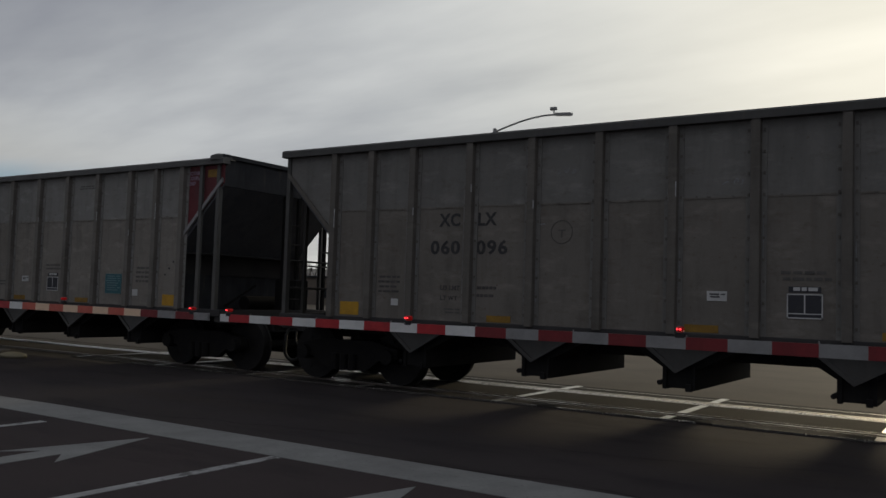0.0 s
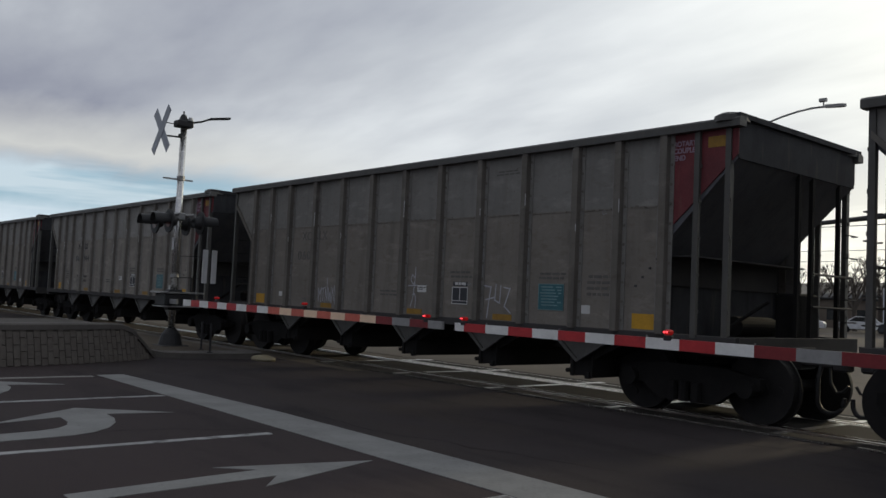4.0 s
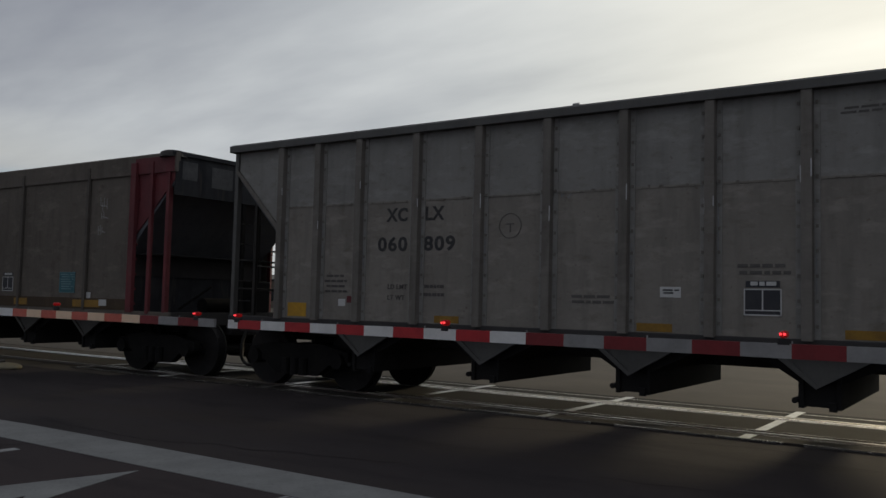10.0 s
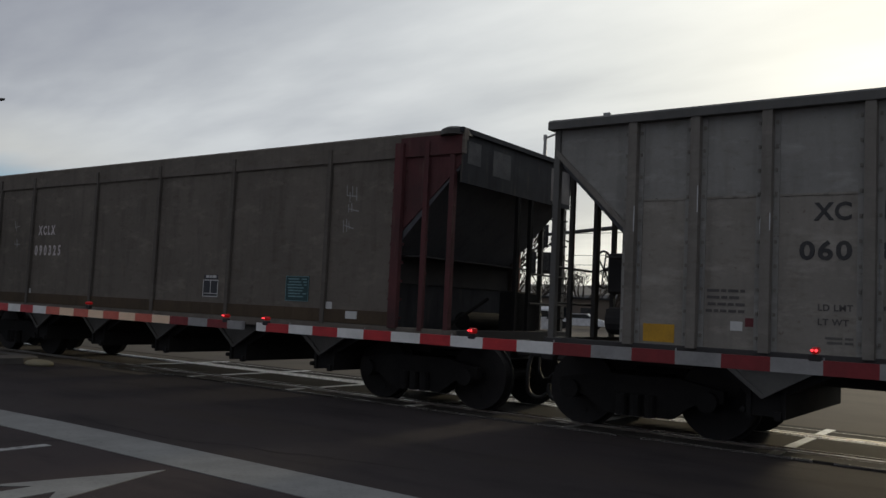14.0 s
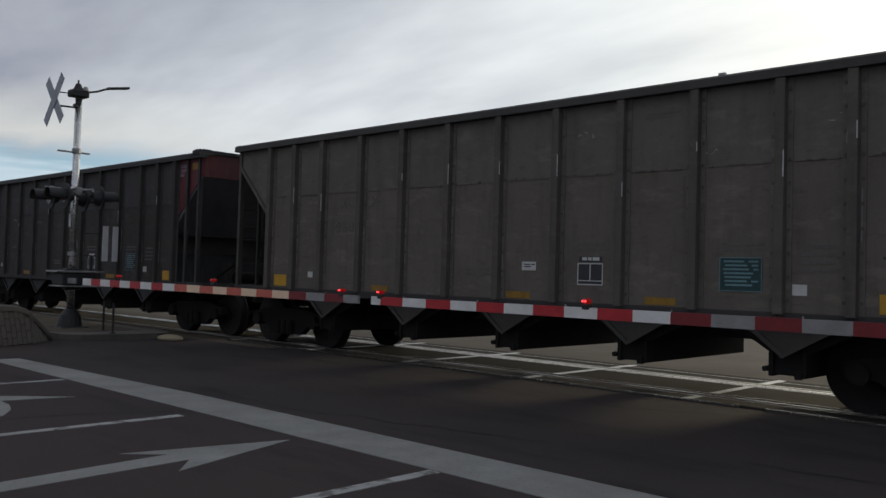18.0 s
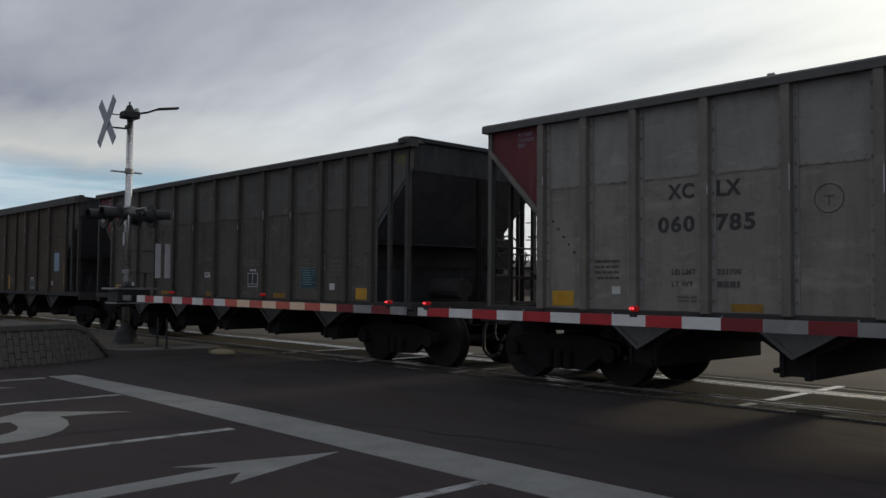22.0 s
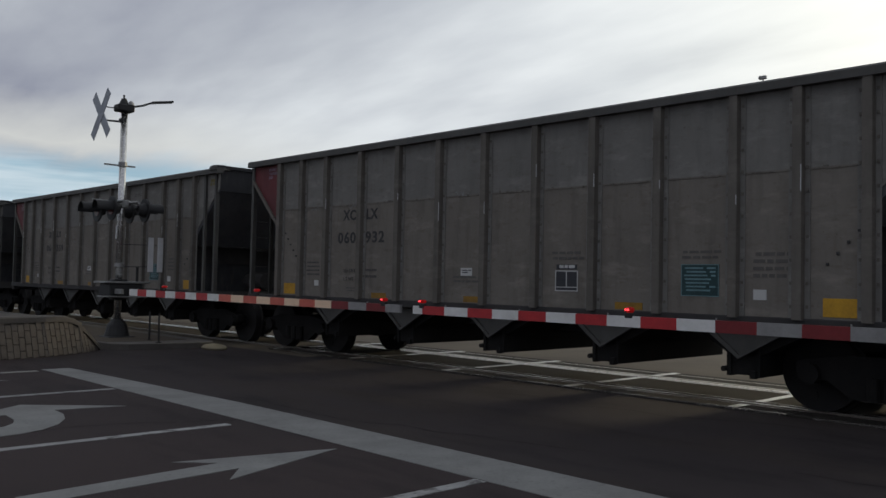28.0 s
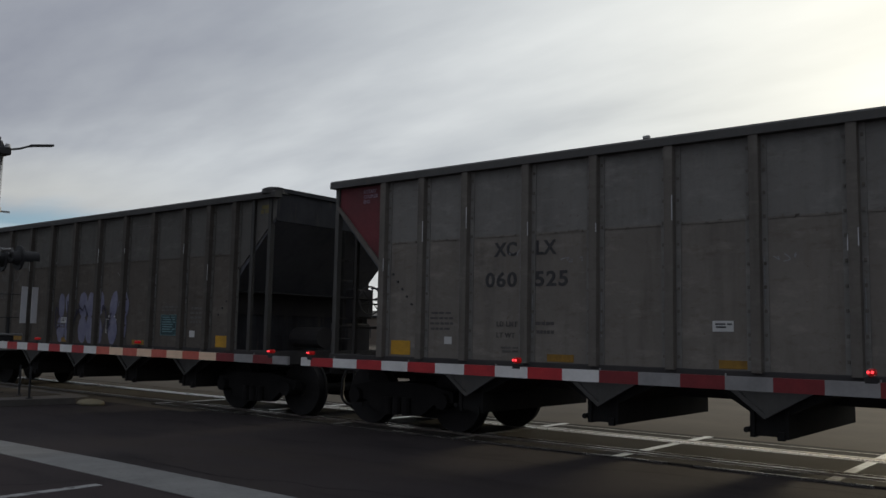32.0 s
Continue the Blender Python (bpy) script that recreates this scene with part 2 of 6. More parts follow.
M = dict(
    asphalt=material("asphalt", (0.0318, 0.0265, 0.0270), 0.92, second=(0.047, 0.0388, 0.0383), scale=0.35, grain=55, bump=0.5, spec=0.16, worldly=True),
    earth=material("packed_earth", (0.07, 0.058, 0.045), 0.95, second=(0.12, 0.10, 0.075), scale=0.3, grain=20, bump=0.5, spec=0.2, worldly=True),
    # raised in brightness, so the colour carries part of the sunlight
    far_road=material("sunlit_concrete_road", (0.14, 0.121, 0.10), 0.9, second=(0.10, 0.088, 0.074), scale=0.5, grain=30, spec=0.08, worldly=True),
    road_paint=material("worn_road_paint", (0.262, 0.264, 0.25), 0.85, second=(0.15, 0.15, 0.147), scale=2.2, grain=38, spread=0.9, worldly=True),
    lane_paint=material("lane_line_paint", (0.42, 0.42, 0.41), 0.8, second=(0.20, 0.20, 0.195), scale=3.5, grain=38, spread=0.9, worldly=True),
    kerb=material("dirty_kerb_concrete", (0.115, 0.105, 0.095), 0.9, second=(0.075, 0.068, 0.06), scale=1.5, grain=30),
    # dark steel taken down further for the shade under the cars
    bogie_steel=material("shaded_cast_steel", (0.014, 0.0135, 0.0135), 0.85, second=(0.021, 0.020, 0.019), scale=4, spec=0.10),
    post_dark=material("dark_post_paint", (0.048, 0.044, 0.040), 0.75, second=(0.03, 0.028, 0.026), scale=3, spec=0.3),
    concrete=material("concrete", (0.27, 0.26, 0.24), 0.85, second=(0.18, 0.17, 0.155), scale=1.5, grain=30),
    panel_concrete=material("crossing_concrete", (0.045, 0.041, 0.036), 0.9, second=(0.03, 0.027, 0.024), scale=1.3, grain=30, spec=0.08),
    joint_steel=material("worn_edge_steel", (0.62, 0.60, 0.56), 0.36, 0.85, second=(0.36, 0.33, 0.29), scale=5),
    # darker copy of the edge steel, for strips in the train's shadow
    edge_shaded=material("shaded_edge_steel", (0.40, 0.38, 0.35), 0.24, 0.95, second=(0.22, 0.20, 0.18), scale=5),
    rail_steel=material("rail_steel", (0.80, 0.78, 0.75), 0.28, 0.95, second=(0.5, 0.46, 0.42), scale=6),
    # darker copy of the rail steel, for the rail in the train's shadow
    rail_shaded=material("shaded_rail_head", (0.13, 0.11, 0.095), 0.4, 0.7, second=(0.09, 0.075, 0.06), scale=6),
    sign_grey=material("weathered_white_plate", (0.34, 0.34, 0.34), 0.65, second=(0.26, 0.26, 0.26), scale=4),
    rubber=material("flangeway_rubber", (0.008, 0.008, 0.008), 0.9, second=(0.012, 0.012, 0.012), spec=0.05),
    ballast=material("ballast", (0.13, 0.12, 0.11), 0.95, second=(0.06, 0.055, 0.05), scale=9, grain=30, bump=0.9),
    tie=material("creosoted_tie", (0.05, 0.04, 0.032), 0.9, second=(0.09, 0.075, 0.06), scale=4),
    brick=material("tan_paver", (0.135, 0.120, 0.104), 0.9, second=(0.092, 0.080, 0.069), scale=7, grain=60, bump=0.4),
    mortar=material("paver_joint", (0.088, 0.078, 0.068), 0.95),
    mast=material("aluminium_mast", (0.68, 0.67, 0.64), 0.24, 0.9, second=(0.52, 0.52, 0.51), scale=6),
    dark_metal=material("black_enamel", (0.016, 0.016, 0.017), 0.6, second=(0.026, 0.026, 0.026)),
    galvanised=material("galvanised_steel", (0.34, 0.34, 0.33), 0.5, 0.6, second=(0.24, 0.24, 0.235), scale=10),
    sign_white=material("sign_white", (0.62, 0.62, 0.62), 0.6, second=(0.5, 0.5, 0.5)),
    sign_back=material("sign_aluminium", (0.36, 0.38, 0.42), 0.55, 0.3, second=(0.28, 0.3, 0.33), scale=5),
    arm_white=material("arm_white_sheeting", (0.78, 0.775, 0.75), 0.45, second=(0.64, 0.635, 0.61), scale=6),
    # cream and orange paint a warm light onto one stretch of the arm
    arm_cream=material("arm_warm_lit_white", (0.90, 0.66, 0.46), 0.45, second=(0.80, 0.58, 0.40), scale=6),
    arm_orange=material("arm_warm_lit_red", (0.62, 0.14, 0.09), 0.45, second=(0.5, 0.10, 0.07), scale=6),
    arm_grey=material("arm_weathered_white", (0.30, 0.296, 0.29), 0.5, second=(0.22, 0.216, 0.212), scale=6),
    arm_red=material("arm_red_sheeting", (0.50, 0.030, 0.035), 0.45, second=(0.36, 0.022, 0.028), scale=6),
    arm_red_old=material("arm_weathered_red", (0.22, 0.022, 0.026), 0.5, second=(0.16, 0.018, 0.02), scale=6),
    red_lens=material("red_lens", (0.5, 0.01, 0.012), 0.2, emit=((1.0, 0.05, 0.06), 2.2)),
    red_glass=material("dark_red_glass", (0.10, 0.006, 0.008), 0.3),
    red_lens_dim=material("red_lens_unlit", (0.30, 0.008, 0.01), 0.25, emit=((1.0, 0.03, 0.03), 0.10)),
    steel_black=material("sooty_steel", (0.045, 0.044, 0.045), 0.8, second=(0.062, 0.058, 0.056), scale=3, spec=0.2),
    # wheels likewise carry the underbody shade in their colour
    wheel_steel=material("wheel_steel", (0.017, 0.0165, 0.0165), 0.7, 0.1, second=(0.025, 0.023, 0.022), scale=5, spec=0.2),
    yellow=material("yellow_sheeting", (0.60, 0.33, 0.02), 0.55, second=(0.42, 0.23, 0.02), scale=5),
    yellow_dim=material("worn_yellow_sheeting", (0.34, 0.19, 0.02), 0.6, second=(0.20, 0.11, 0.02), scale=6),
    # chutes near black, with the shade below the floor put into the colour
    chute_black=material("shaded_chute_steel", (0.017, 0.0165, 0.0165), 0.9, second=(0.024, 0.023, 0.022), scale=3, spec=0.08),
    # darker than the slope sheet, to cancel the extra light the plate catches
    end_shade=material("shaded_end_plate", (0.030, 0.031, 0.035), 0.85, second=(0.052, 0.053, 0.056), scale=2.2, streaks=0.5, spec=0.2),
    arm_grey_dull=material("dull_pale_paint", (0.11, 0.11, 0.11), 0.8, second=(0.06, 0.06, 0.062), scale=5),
    # sooty grey, lightened and blued to carry the haze of glare
    slope_paint=material("sooty_hazed_sheet", (0.118, 0.121, 0.130), 0.8, second=(0.085, 0.087, 0.094), scale=1.6, streaks=0.4, spec=0.3),
    slope_red=material("sooty_red_sheet", (0.115, 0.035, 0.037), 0.8, second=(0.06, 0.03, 0.03), scale=1.2, streaks=0.5, spec=0.3),
    car_red=material("faded_red_paint", (0.165, 0.028, 0.034), 0.65, second=(0.095, 0.020, 0.024), scale=2, streaks=0.35),
    olive_yellow=material("worn_olive_lettering", (0.20, 0.17, 0.05), 0.75, second=(0.12, 0.10, 0.05), scale=9, spread=0.9),
    # pale yellow puts the sun falling on the kerb end into its colour
    nose_sunlit=material("sunlit_yellow_kerb", (0.30, 0.25, 0.13), 0.85, second=(0.20, 0.185, 0.15), scale=8, spread=0.9),
    teal=material("teal_placard", (0.035, 0.135, 0.155), 0.55, second=(0.03, 0.105, 0.125), scale=6),
    teal_dark=material("grimy_teal_placard", (0.022, 0.062, 0.066), 0.6, second=(0.016, 0.045, 0.05), scale=6),
    pale_teal=material("placard_lettering", (0.17, 0.30, 0.32), 0.6),
    blue=material("blue_placard", (0.17, 0.25, 0.36), 0.5, second=(0.22, 0.29, 0.38), scale=6),
    stencil_ground=material("dark_stencil_ground", (0.034, 0.036, 0.044), 0.7, second=(0.05, 0.05, 0.054), scale=8),
    patch_grey=material("dirty_white_patch", (0.21, 0.20, 0.195), 0.7, second=(0.11, 0.10, 0.097), scale=5, spread=0.9),
    rust_band=material("rusty_ochre_paint", (0.098, 0.070, 0.042), 0.85, second=(0.055, 0.042, 0.032), scale=1.4, spread=0.9, streaks=0.3, spec=0.2),
    placard_dark=material("placard_black", (0.02, 0.022, 0.03), 0.6),
    placard_white=material("placard_white", (0.62, 0.62, 0.60), 0.6, second=(0.5, 0.5, 0.48)),
    letter_dark=material("dark_stencil", (0.032, 0.032, 0.036), 0.7, second=(0.06, 0.058, 0.056), scale=9),
    letter_faint=material("faded_stencil", (0.095, 0.09, 0.084), 0.8, second=(0.14, 0.13, 0.12), scale=9),
    letter_mid=material("half_faded_stencil", (0.07, 0.066, 0.064), 0.8, second=(0.11, 0.10, 0.095), scale=9),
    letter_white=material("pale_stencil", (0.64, 0.59, 0.58), 0.7, second=(0.46, 0.41, 0.40), scale=9),
    letter_red=material("red_stencil", (0.33, 0.045, 0.07), 0.7),
    spray_white=material("white_spray", (0.45, 0.45, 0.47), 0.7, second=(0.3, 0.3, 0.33)),
    spray_pink=material("pink_spray", (0.36, 0.27, 0.34), 0.7),
    spray_blue=material("pale_lilac_spray", (0.25, 0.25, 0.32), 0.7, second=(0.15, 0.15, 0.24), scale=4),
    spray_dark=material("dark_violet_spray", (0.05, 0.045, 0.08), 0.7),
    chip=material("flaked_pale_paint", (0.30, 0.31, 0.32), 0.6, second=(0.16, 0.16, 0.165), scale=9),
    bright_wear_glint=material("bare_metal_glint", (0.62, 0.62, 0.62), 0.4, 0.7, second=(0.4, 0.4, 0.4)),
    hose=material("rubber_hose", (0.02, 0.02, 0.02), 0.6),
    bark=material("grey_bark", (0.055, 0.045, 0.038), 0.9, second=(0.09, 0.078, 0.066), scale=6),
    leaf=material("dull_green_leaf", (0.045, 0.055, 0.025), 0.8, second=(0.07, 0.065, 0.035), scale=2),
    hill=material("hazy_hillside", (0.13, 0.125, 0.12), 0.95, second=(0.09, 0.088, 0.085), scale=0.05, grain=0.6, worldly=True),
    far_wall=material("brown_stucco", (0.17, 0.14, 0.115), 0.9, second=(0.13, 0.11, 0.09), scale=0.5),
    white_wall=material("white_trailer_side", (0.62, 0.65, 0.70), 0.5, second=(0.55, 0.57, 0.62), scale=0.5),
    car_white=material("white_car_paint", (0.72, 0.73, 0.75), 0.3),
    car_dark=material("dark_car_paint", (0.04, 0.045, 0.055), 0.3),
    car_silver=material("silver_car_paint", (0.40, 0.41, 0.43), 0.3, 0.5),
    glass=material("dark_car_glass", (0.02, 0.025, 0.03), 0.08, spec=0.6),
    tyre=material("tyre_rubber", (0.018, 0.018, 0.018), 0.85),
)


def wear(m, *layers):
    """Lays worn patches over a material's colour: scale, stretch, from, to, colour, share, and the stretch of y it keeps to."""
    t = m.node_tree
    n = Nodes(t)
    b = t.nodes["Principled BSDF"]
    place = n.add("ShaderNodeNewGeometry").outputs["Position"]
    col = b.inputs["Base Color"].links[0].from_socket
    for scale, stretch, lo, hi, colour, share, band in layers:
        f = n.ramp(n.noise(n.add("ShaderNodeMapping", {"Vector": place, "Scale": stretch}).outputs[0], scale, 5.0, 0.6), (lo, 0.0), (hi, 1.0))
        if band:
            y = n.add("ShaderNodeSeparateXYZ", {0: place}).outputs[1]
            f = n.math("MULTIPLY", f, n.math("MULTIPLY", n.math("GREATER_THAN", y, band[0]), n.math("LESS_THAN", y, band[1])))
        col = n.mix(n.math("MULTIPLY", f, share), col, colour)
    t.links.new(col, b.inputs["Base Color"])


wear(M["asphalt"],
     (0.35, (1.0, 0.35, 1.0), 0.30, 0.62, (0.052, 0.0385, 0.0375), 0.7, (-60.0, 4.75)),     # the older, browner paving up to the stop line
     (0.55, (0.35, 1.0, 1.0), 0.50, 0.66, (0.044, 0.035, 0.028), 0.6, (4.75, 12.0)),       # dust carried off the crossing
     (1.6, (0.3, 1.0, 1.0), 0.52, 0.70, (0.013, 0.012, 0.013), 0.55, None),
     (60.0, (1.0, 1.0, 1.0), 0.56, 0.66, (0.055, 0.05, 0.046), 0.4, None))
for k in ("road_paint", "lane_paint"):
    wear(M[k],
         (16.0, (1.0, 1.0, 1.0), 0.58, 0.70, (0.06, 0.055, 0.05), 0.35, None),
         (1.3, (1.0, 0.5, 1.0), 0.45, 0.75, (0.13, 0.125, 0.12), 0.6, None))
wear(M["lane_paint"], (9.0, (1.0, 0.6, 1.0), 0.52, 0.60, (0.05, 0.045, 0.043), 0.75, (3.0, 4.75)), (7.0, (1.0, 0.4, 1.0), 0.60, 0.66, (0.06, 0.05, 0.048), 0.6, None))
# upper sheet, then lower; the upper is tinted cooler for the sky's sheen
PAINT = dict(
    grey=((0.306, 0.298, 0.278), (0.292, 0.270, 0.238)),
    taupe=((0.236, 0.229, 0.212), (0.230, 0.211, 0.185)),
    drab=((0.141, 0.136, 0.124), (0.138, 0.124, 0.107)),
    olive=((0.172, 0.160, 0.141), (0.175, 0.155, 0.133)),
    brown=((0.128, 0.114, 0.097), (0.110, 0.090, 0.072)),
    black=((0.088, 0.086, 0.085), (0.086, 0.081, 0.076)),
)
for k, (a, b2) in PAINT.items():
    M[k] = material("weathered_%s_paint" % k, a, 0.82, second=tuple(c * 0.72 for c in a), scale=1.1, grain=26, spread=0.8, streaks=0.30, spec=0.12, blotch=0.5)
    M[k + "_low"] = material("dusty_%s_paint" % k, b2, 0.86, second=tuple(c * 0.70 for c in b2), scale=1.1, grain=26, spread=0.8, streaks=0.38, spec=0.10, blotch=0.55)
    # body paint at 0.4: dark chords, and shade put on posts and gussets
    M[k + "_chord"] = material("%s_darkened_paint" % k, tuple(c * 0.40 for c in a), 0.6, second=tuple(c * 0.26 for c in a), scale=2.0, grain=30, spread=0.8, streaks=0.3, spec=0.35)
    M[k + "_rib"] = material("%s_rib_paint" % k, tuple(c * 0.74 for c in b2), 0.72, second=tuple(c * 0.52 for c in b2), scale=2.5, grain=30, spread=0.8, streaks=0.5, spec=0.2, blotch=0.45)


# ---- mesh helpers ----
def box(bm, x0, x1, y0, y1, z0, z1, bevel=0.0):
    m = Matrix.LocRotScale(((x0 + x1) / 2, (y0 + y1) / 2, (z0 + z1) / 2), None, (abs(x1 - x0), abs(y1 - y0), abs(z1 - z0)))
    vs = bmesh.ops.create_cube(bm, size=1, matrix=m)["verts"]
    if bevel:
        es = list({e for v in vs for e in v.link_edges})
        bmesh.ops.bevel(bm, geom=es, offset=bevel, segments=1, affect="EDGES")
    return bm


def prism(bm, pts, a, b, axis="y"):
    """A flat outline drawn out from a to b along an axis: (x, z) for y, (x, y) for z, (y, z) for x."""
    put = {"y": lambda p, d: (p[0], d, p[1]), "z": lambda p, d: (p[0], p[1], d), "x": lambda p, d: (d, p[0], p[1])}[axis]
    lo, hi = [bm.verts.new(put(p, a)) for p in pts], [bm.verts.new(put(p, b)) for p in pts]
    faces = [bm.faces.new(lo), bm.faces.new(hi[::-1])]
    k = len(pts)
    faces += [bm.faces.new((lo[i], hi[i], hi[(i + 1) % k], lo[(i + 1) % k])) for i in range(k)]
    bmesh.ops.recalc_face_normals(bm, faces=faces)
    return bm


def rod(bm, p, q, r, r2=None, seg=8):
    p, q = Vector(p), Vector(q)
    d = q - p
    m = Matrix.Translation((p + q) / 2) @ d.to_track_quat("Z", "Y").to_matrix().to_4x4()
    bmesh.ops.create_cone(bm, cap_ends=True, segments=seg, radius1=r, radius2=r if r2 is None else r2, depth=d.length, matrix=m)
    return bm


def tube(bm, pts, r, seg=6):
    pts = [Vector(p) for p in pts]
    rings = []
    for i, p in enumerate(pts):
        d = (pts[min(i + 1, len(pts) - 1)] - pts[max(i - 1, 0)]).normalized()
        u = d.cross(Vector((0.13, 0.31, 1)) if abs(d.z) < 0.9 else Vector((1, 0, 0))).normalized()
        v = d.cross(u)
        rings.append([bm.verts.new(p + r * (math.cos(a) * u + math.sin(a) * v)) for a in (2 * math.pi * k / seg for k in range(seg))])
    for a, b in zip(rings, rings[1:]):
        for k in range(seg):
            bm.faces.new((a[k], a[(k + 1) % seg], b[(k + 1) % seg], b[k]))
    bm.faces.new(rings[0][::-1]), bm.faces.new(rings[-1])
    return bm


def ring(bm, centre, axis, radius, r, seg=20):
    q = Vector(axis).to_track_quat("Z", "Y")
    pts = [Vector(centre) + q @ Vector((radius * math.cos(a), radius * math.sin(a), 0)) for a in (2 * math.pi * k / seg for k in range(seg + 1))]
    return tube(bm, pts, r, 5)


MESHES = {}


def mesh_of(key, mat, build, smooth=False):
    """One mesh a key and material, shared by all parts that look alike."""
    k = (key, mat)
    if k not in MESHES:
        bm = bmesh.new()
        build(bm)
        me = bpy.data.meshes.new(str(key if isinstance(key, str) else key[0]))
        bm.to_mesh(me)
        bm.free()
        if smooth:
            me.shade_smooth()
        me.materials.append(M[mat])
        MESHES[k] = me
    return MESHES[k]


COUNT = iter(range(10 ** 6))


def part(name, build, mat, parent=None, label="", key=None, at=None, smooth=False):
    ob = new(name, mesh_of(key or (name, next(COUNT)), mat, build, smooth))
    ob.parent = parent
    if at is not None:
        ob.matrix_basis = at
    return tagged(ob, label) if label else ob


def thing(name, label, category, group="", at=None, kind=""):
    ob = new(name)
    ob.empty_display_size = 0.2
    if at is not None:
        ob.matrix_basis = at
    return tagged(ob, label, category, group, kind)


def boxes(*rows, bevel=0.0):
    def build(bm):
        for r in rows:
            box(bm, *r, bevel=bevel)
    return build


def letters(text, size, mat, width=1.0, heavy=0.0, gap=1.0):
    """Lettering as a thin mesh, its middle at the origin, facing -y."""
    k = ("lettering", text, size, width, heavy, gap)
    if (k, mat) not in MESHES:
        cu = bpy.data.curves.new("lettering", "FONT")
        cu.body, cu.size, cu.align_x, cu.align_y = text, size, "CENTER", "CENTER"
        cu.extrude, cu.offset, cu.space_character, cu.resolution_u = 0.002, heavy, gap, 3
        tmp = new("lettering_source", cu)
        me = bpy.data.meshes.new_from_object(tmp.evaluated_get(bpy.context.evaluated_depsgraph_get()))
        bpy.data.objects.remove(tmp)
        bpy.data.curves.remove(cu)
        me.transform(Matrix.Rotation(radians(90), 4, "X") @ Matrix.Diagonal((width, 1, 1, 1)))
        me.materials.clear()
        me.materials.append(M[mat])
        MESHES[k, mat] = me
    return MESHES[k, mat]


# ---- ground, road and track ----
TRACK = pose(0, 10.88, 0.02, 0, 0, 0.7)     # along the rails, x with the train, top of rail at its z = 0
ground = part("ground", boxes((-1500, 1500, -700, 2300, -0.5, -0.012)), "earth")
tagged(ground, "wide packed earth ground reaching to the horizon", "ground", kind="structure")
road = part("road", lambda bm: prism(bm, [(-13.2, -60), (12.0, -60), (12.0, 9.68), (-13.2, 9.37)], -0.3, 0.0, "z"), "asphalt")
tagged(road, "dark worn asphalt road before the tracks", "road", kind="structure")
apron = part("road", boxes((-40.0, -13.2, -60, 9.0, -0.3, -0.004)), "asphalt")
tagged(apron, "dark asphalt beside the brick median", "road", kind="structure")
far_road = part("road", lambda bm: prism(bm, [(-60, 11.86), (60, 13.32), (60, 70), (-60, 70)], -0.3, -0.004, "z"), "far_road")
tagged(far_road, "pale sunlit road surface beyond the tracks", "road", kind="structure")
track = thing("railway_track", "level crossing track with bright rails set in concrete panels", "railway", at=TRACK, kind="structure")
RX0, RX1 = -15.1, 12.2                  # the paved crossing
for y in (-0.7535, 0.7535):
    def rail(bm, y=y):
        prism(bm, [(y - 0.037, -0.03), (y - 0.033, 0.002), (y + 0.033, 0.002), (y + 0.037, -0.03), (y + 0.01, -0.045), (y + 0.01, -0.15), (y + 0.07, -0.172), (y - 0.07, -0.172), (y - 0.01, -0.15), (y - 0.01, -0.045)], -160, 60, "x")
    # far rail in the lit steel, near rail in the shaded copy
    part("rail", rail, "rail_steel" if y > 0 else "rail_shaded", track, "polished steel running rail")
    if y < 0:
        part("worn_band", boxes((-160, 60, y + 0.008, y + 0.026, 0.0, 0.0035)), "rail_steel", track, "bright running band on the rail head")
    part("flangeway", boxes((RX0, RX1, y - 0.175, y - 0.042, -0.14, -0.055), (RX0, RX1, y + 0.042, y + 0.175, -0.14, -0.055)), "rubber", track)
    for a, b in ((-0.20, -0.175), (0.175, 0.215)) if y > 0 else ((-0.19, -0.175), (0.175, 0.19)):
        part("edge_strip", boxes((RX0, RX1, y + a, y + b, -0.1, 0.003)), "joint_steel" if y > 0 else "edge_shaded", track, "worn steel edging")
for y0, y1 in ((-1.29, -0.946), (-0.561, 0.551), (0.971, 1.70)):
    x = -2.62 - 2.46 * 5
    while x < RX1 - 2:
        part("crossing_panel", boxes((x + 0.065, x + 2.395, y0, y1, -0.25, 0.0), bevel=0.008), "panel_concrete", track, key=("crossing_panel", round(x * 100), y0))
        part("end_strip", boxes((x - 0.06, x + 0.06, y0, y1, -0.2, 0.0015)), "joint_steel", track, key=("end_strip", round(x * 100), y0))
        x += 2.46
part("edge_strip", boxes((RX0, -4.4, -1.315, -1.30, -0.2, 0.002), (-4.1, -2.2, -1.315, -1.295, -0.2, 0.002), (-2.0, RX1, -1.31, -1.30, -0.2, 0.002)), "edge_shaded", track)
part("edge_strip", boxes((RX0, RX1, 1.39, 1.415, -0.1, 0.003)), "joint_steel", track)
part("bed", boxes((-160, RX0 - 0.05, -2.6, 2.6, -0.3, -0.13), (RX1, 60, -2.6, 2.6, -0.3, -0.13), (RX0, RX1, -1.3, 1.7, -0.4, -0.26)), "ballast", track, "grey crushed stone bed")
for k in range(110):
    xt = RX0 - 0.35 - 0.52 * k
    part("tie", boxes((xt - 0.11, xt + 0.11, -1.3, 1.3, -0.3, -0.105)), "tie", track, key="tie_source", at=None) if k == 0 else part("tie", None, "tie", track, key="tie_source", at=pose(-0.52 * k, 0, 0))


# ---- road markings ----
def marking(name, label, *outlines, paint="road_paint"):
    def build(bm):
        for o in outlines:
            prism(bm, o, -0.02, 0.005, "z")
    return tagged(part(name, build, paint), label, "road marking", kind="structure")


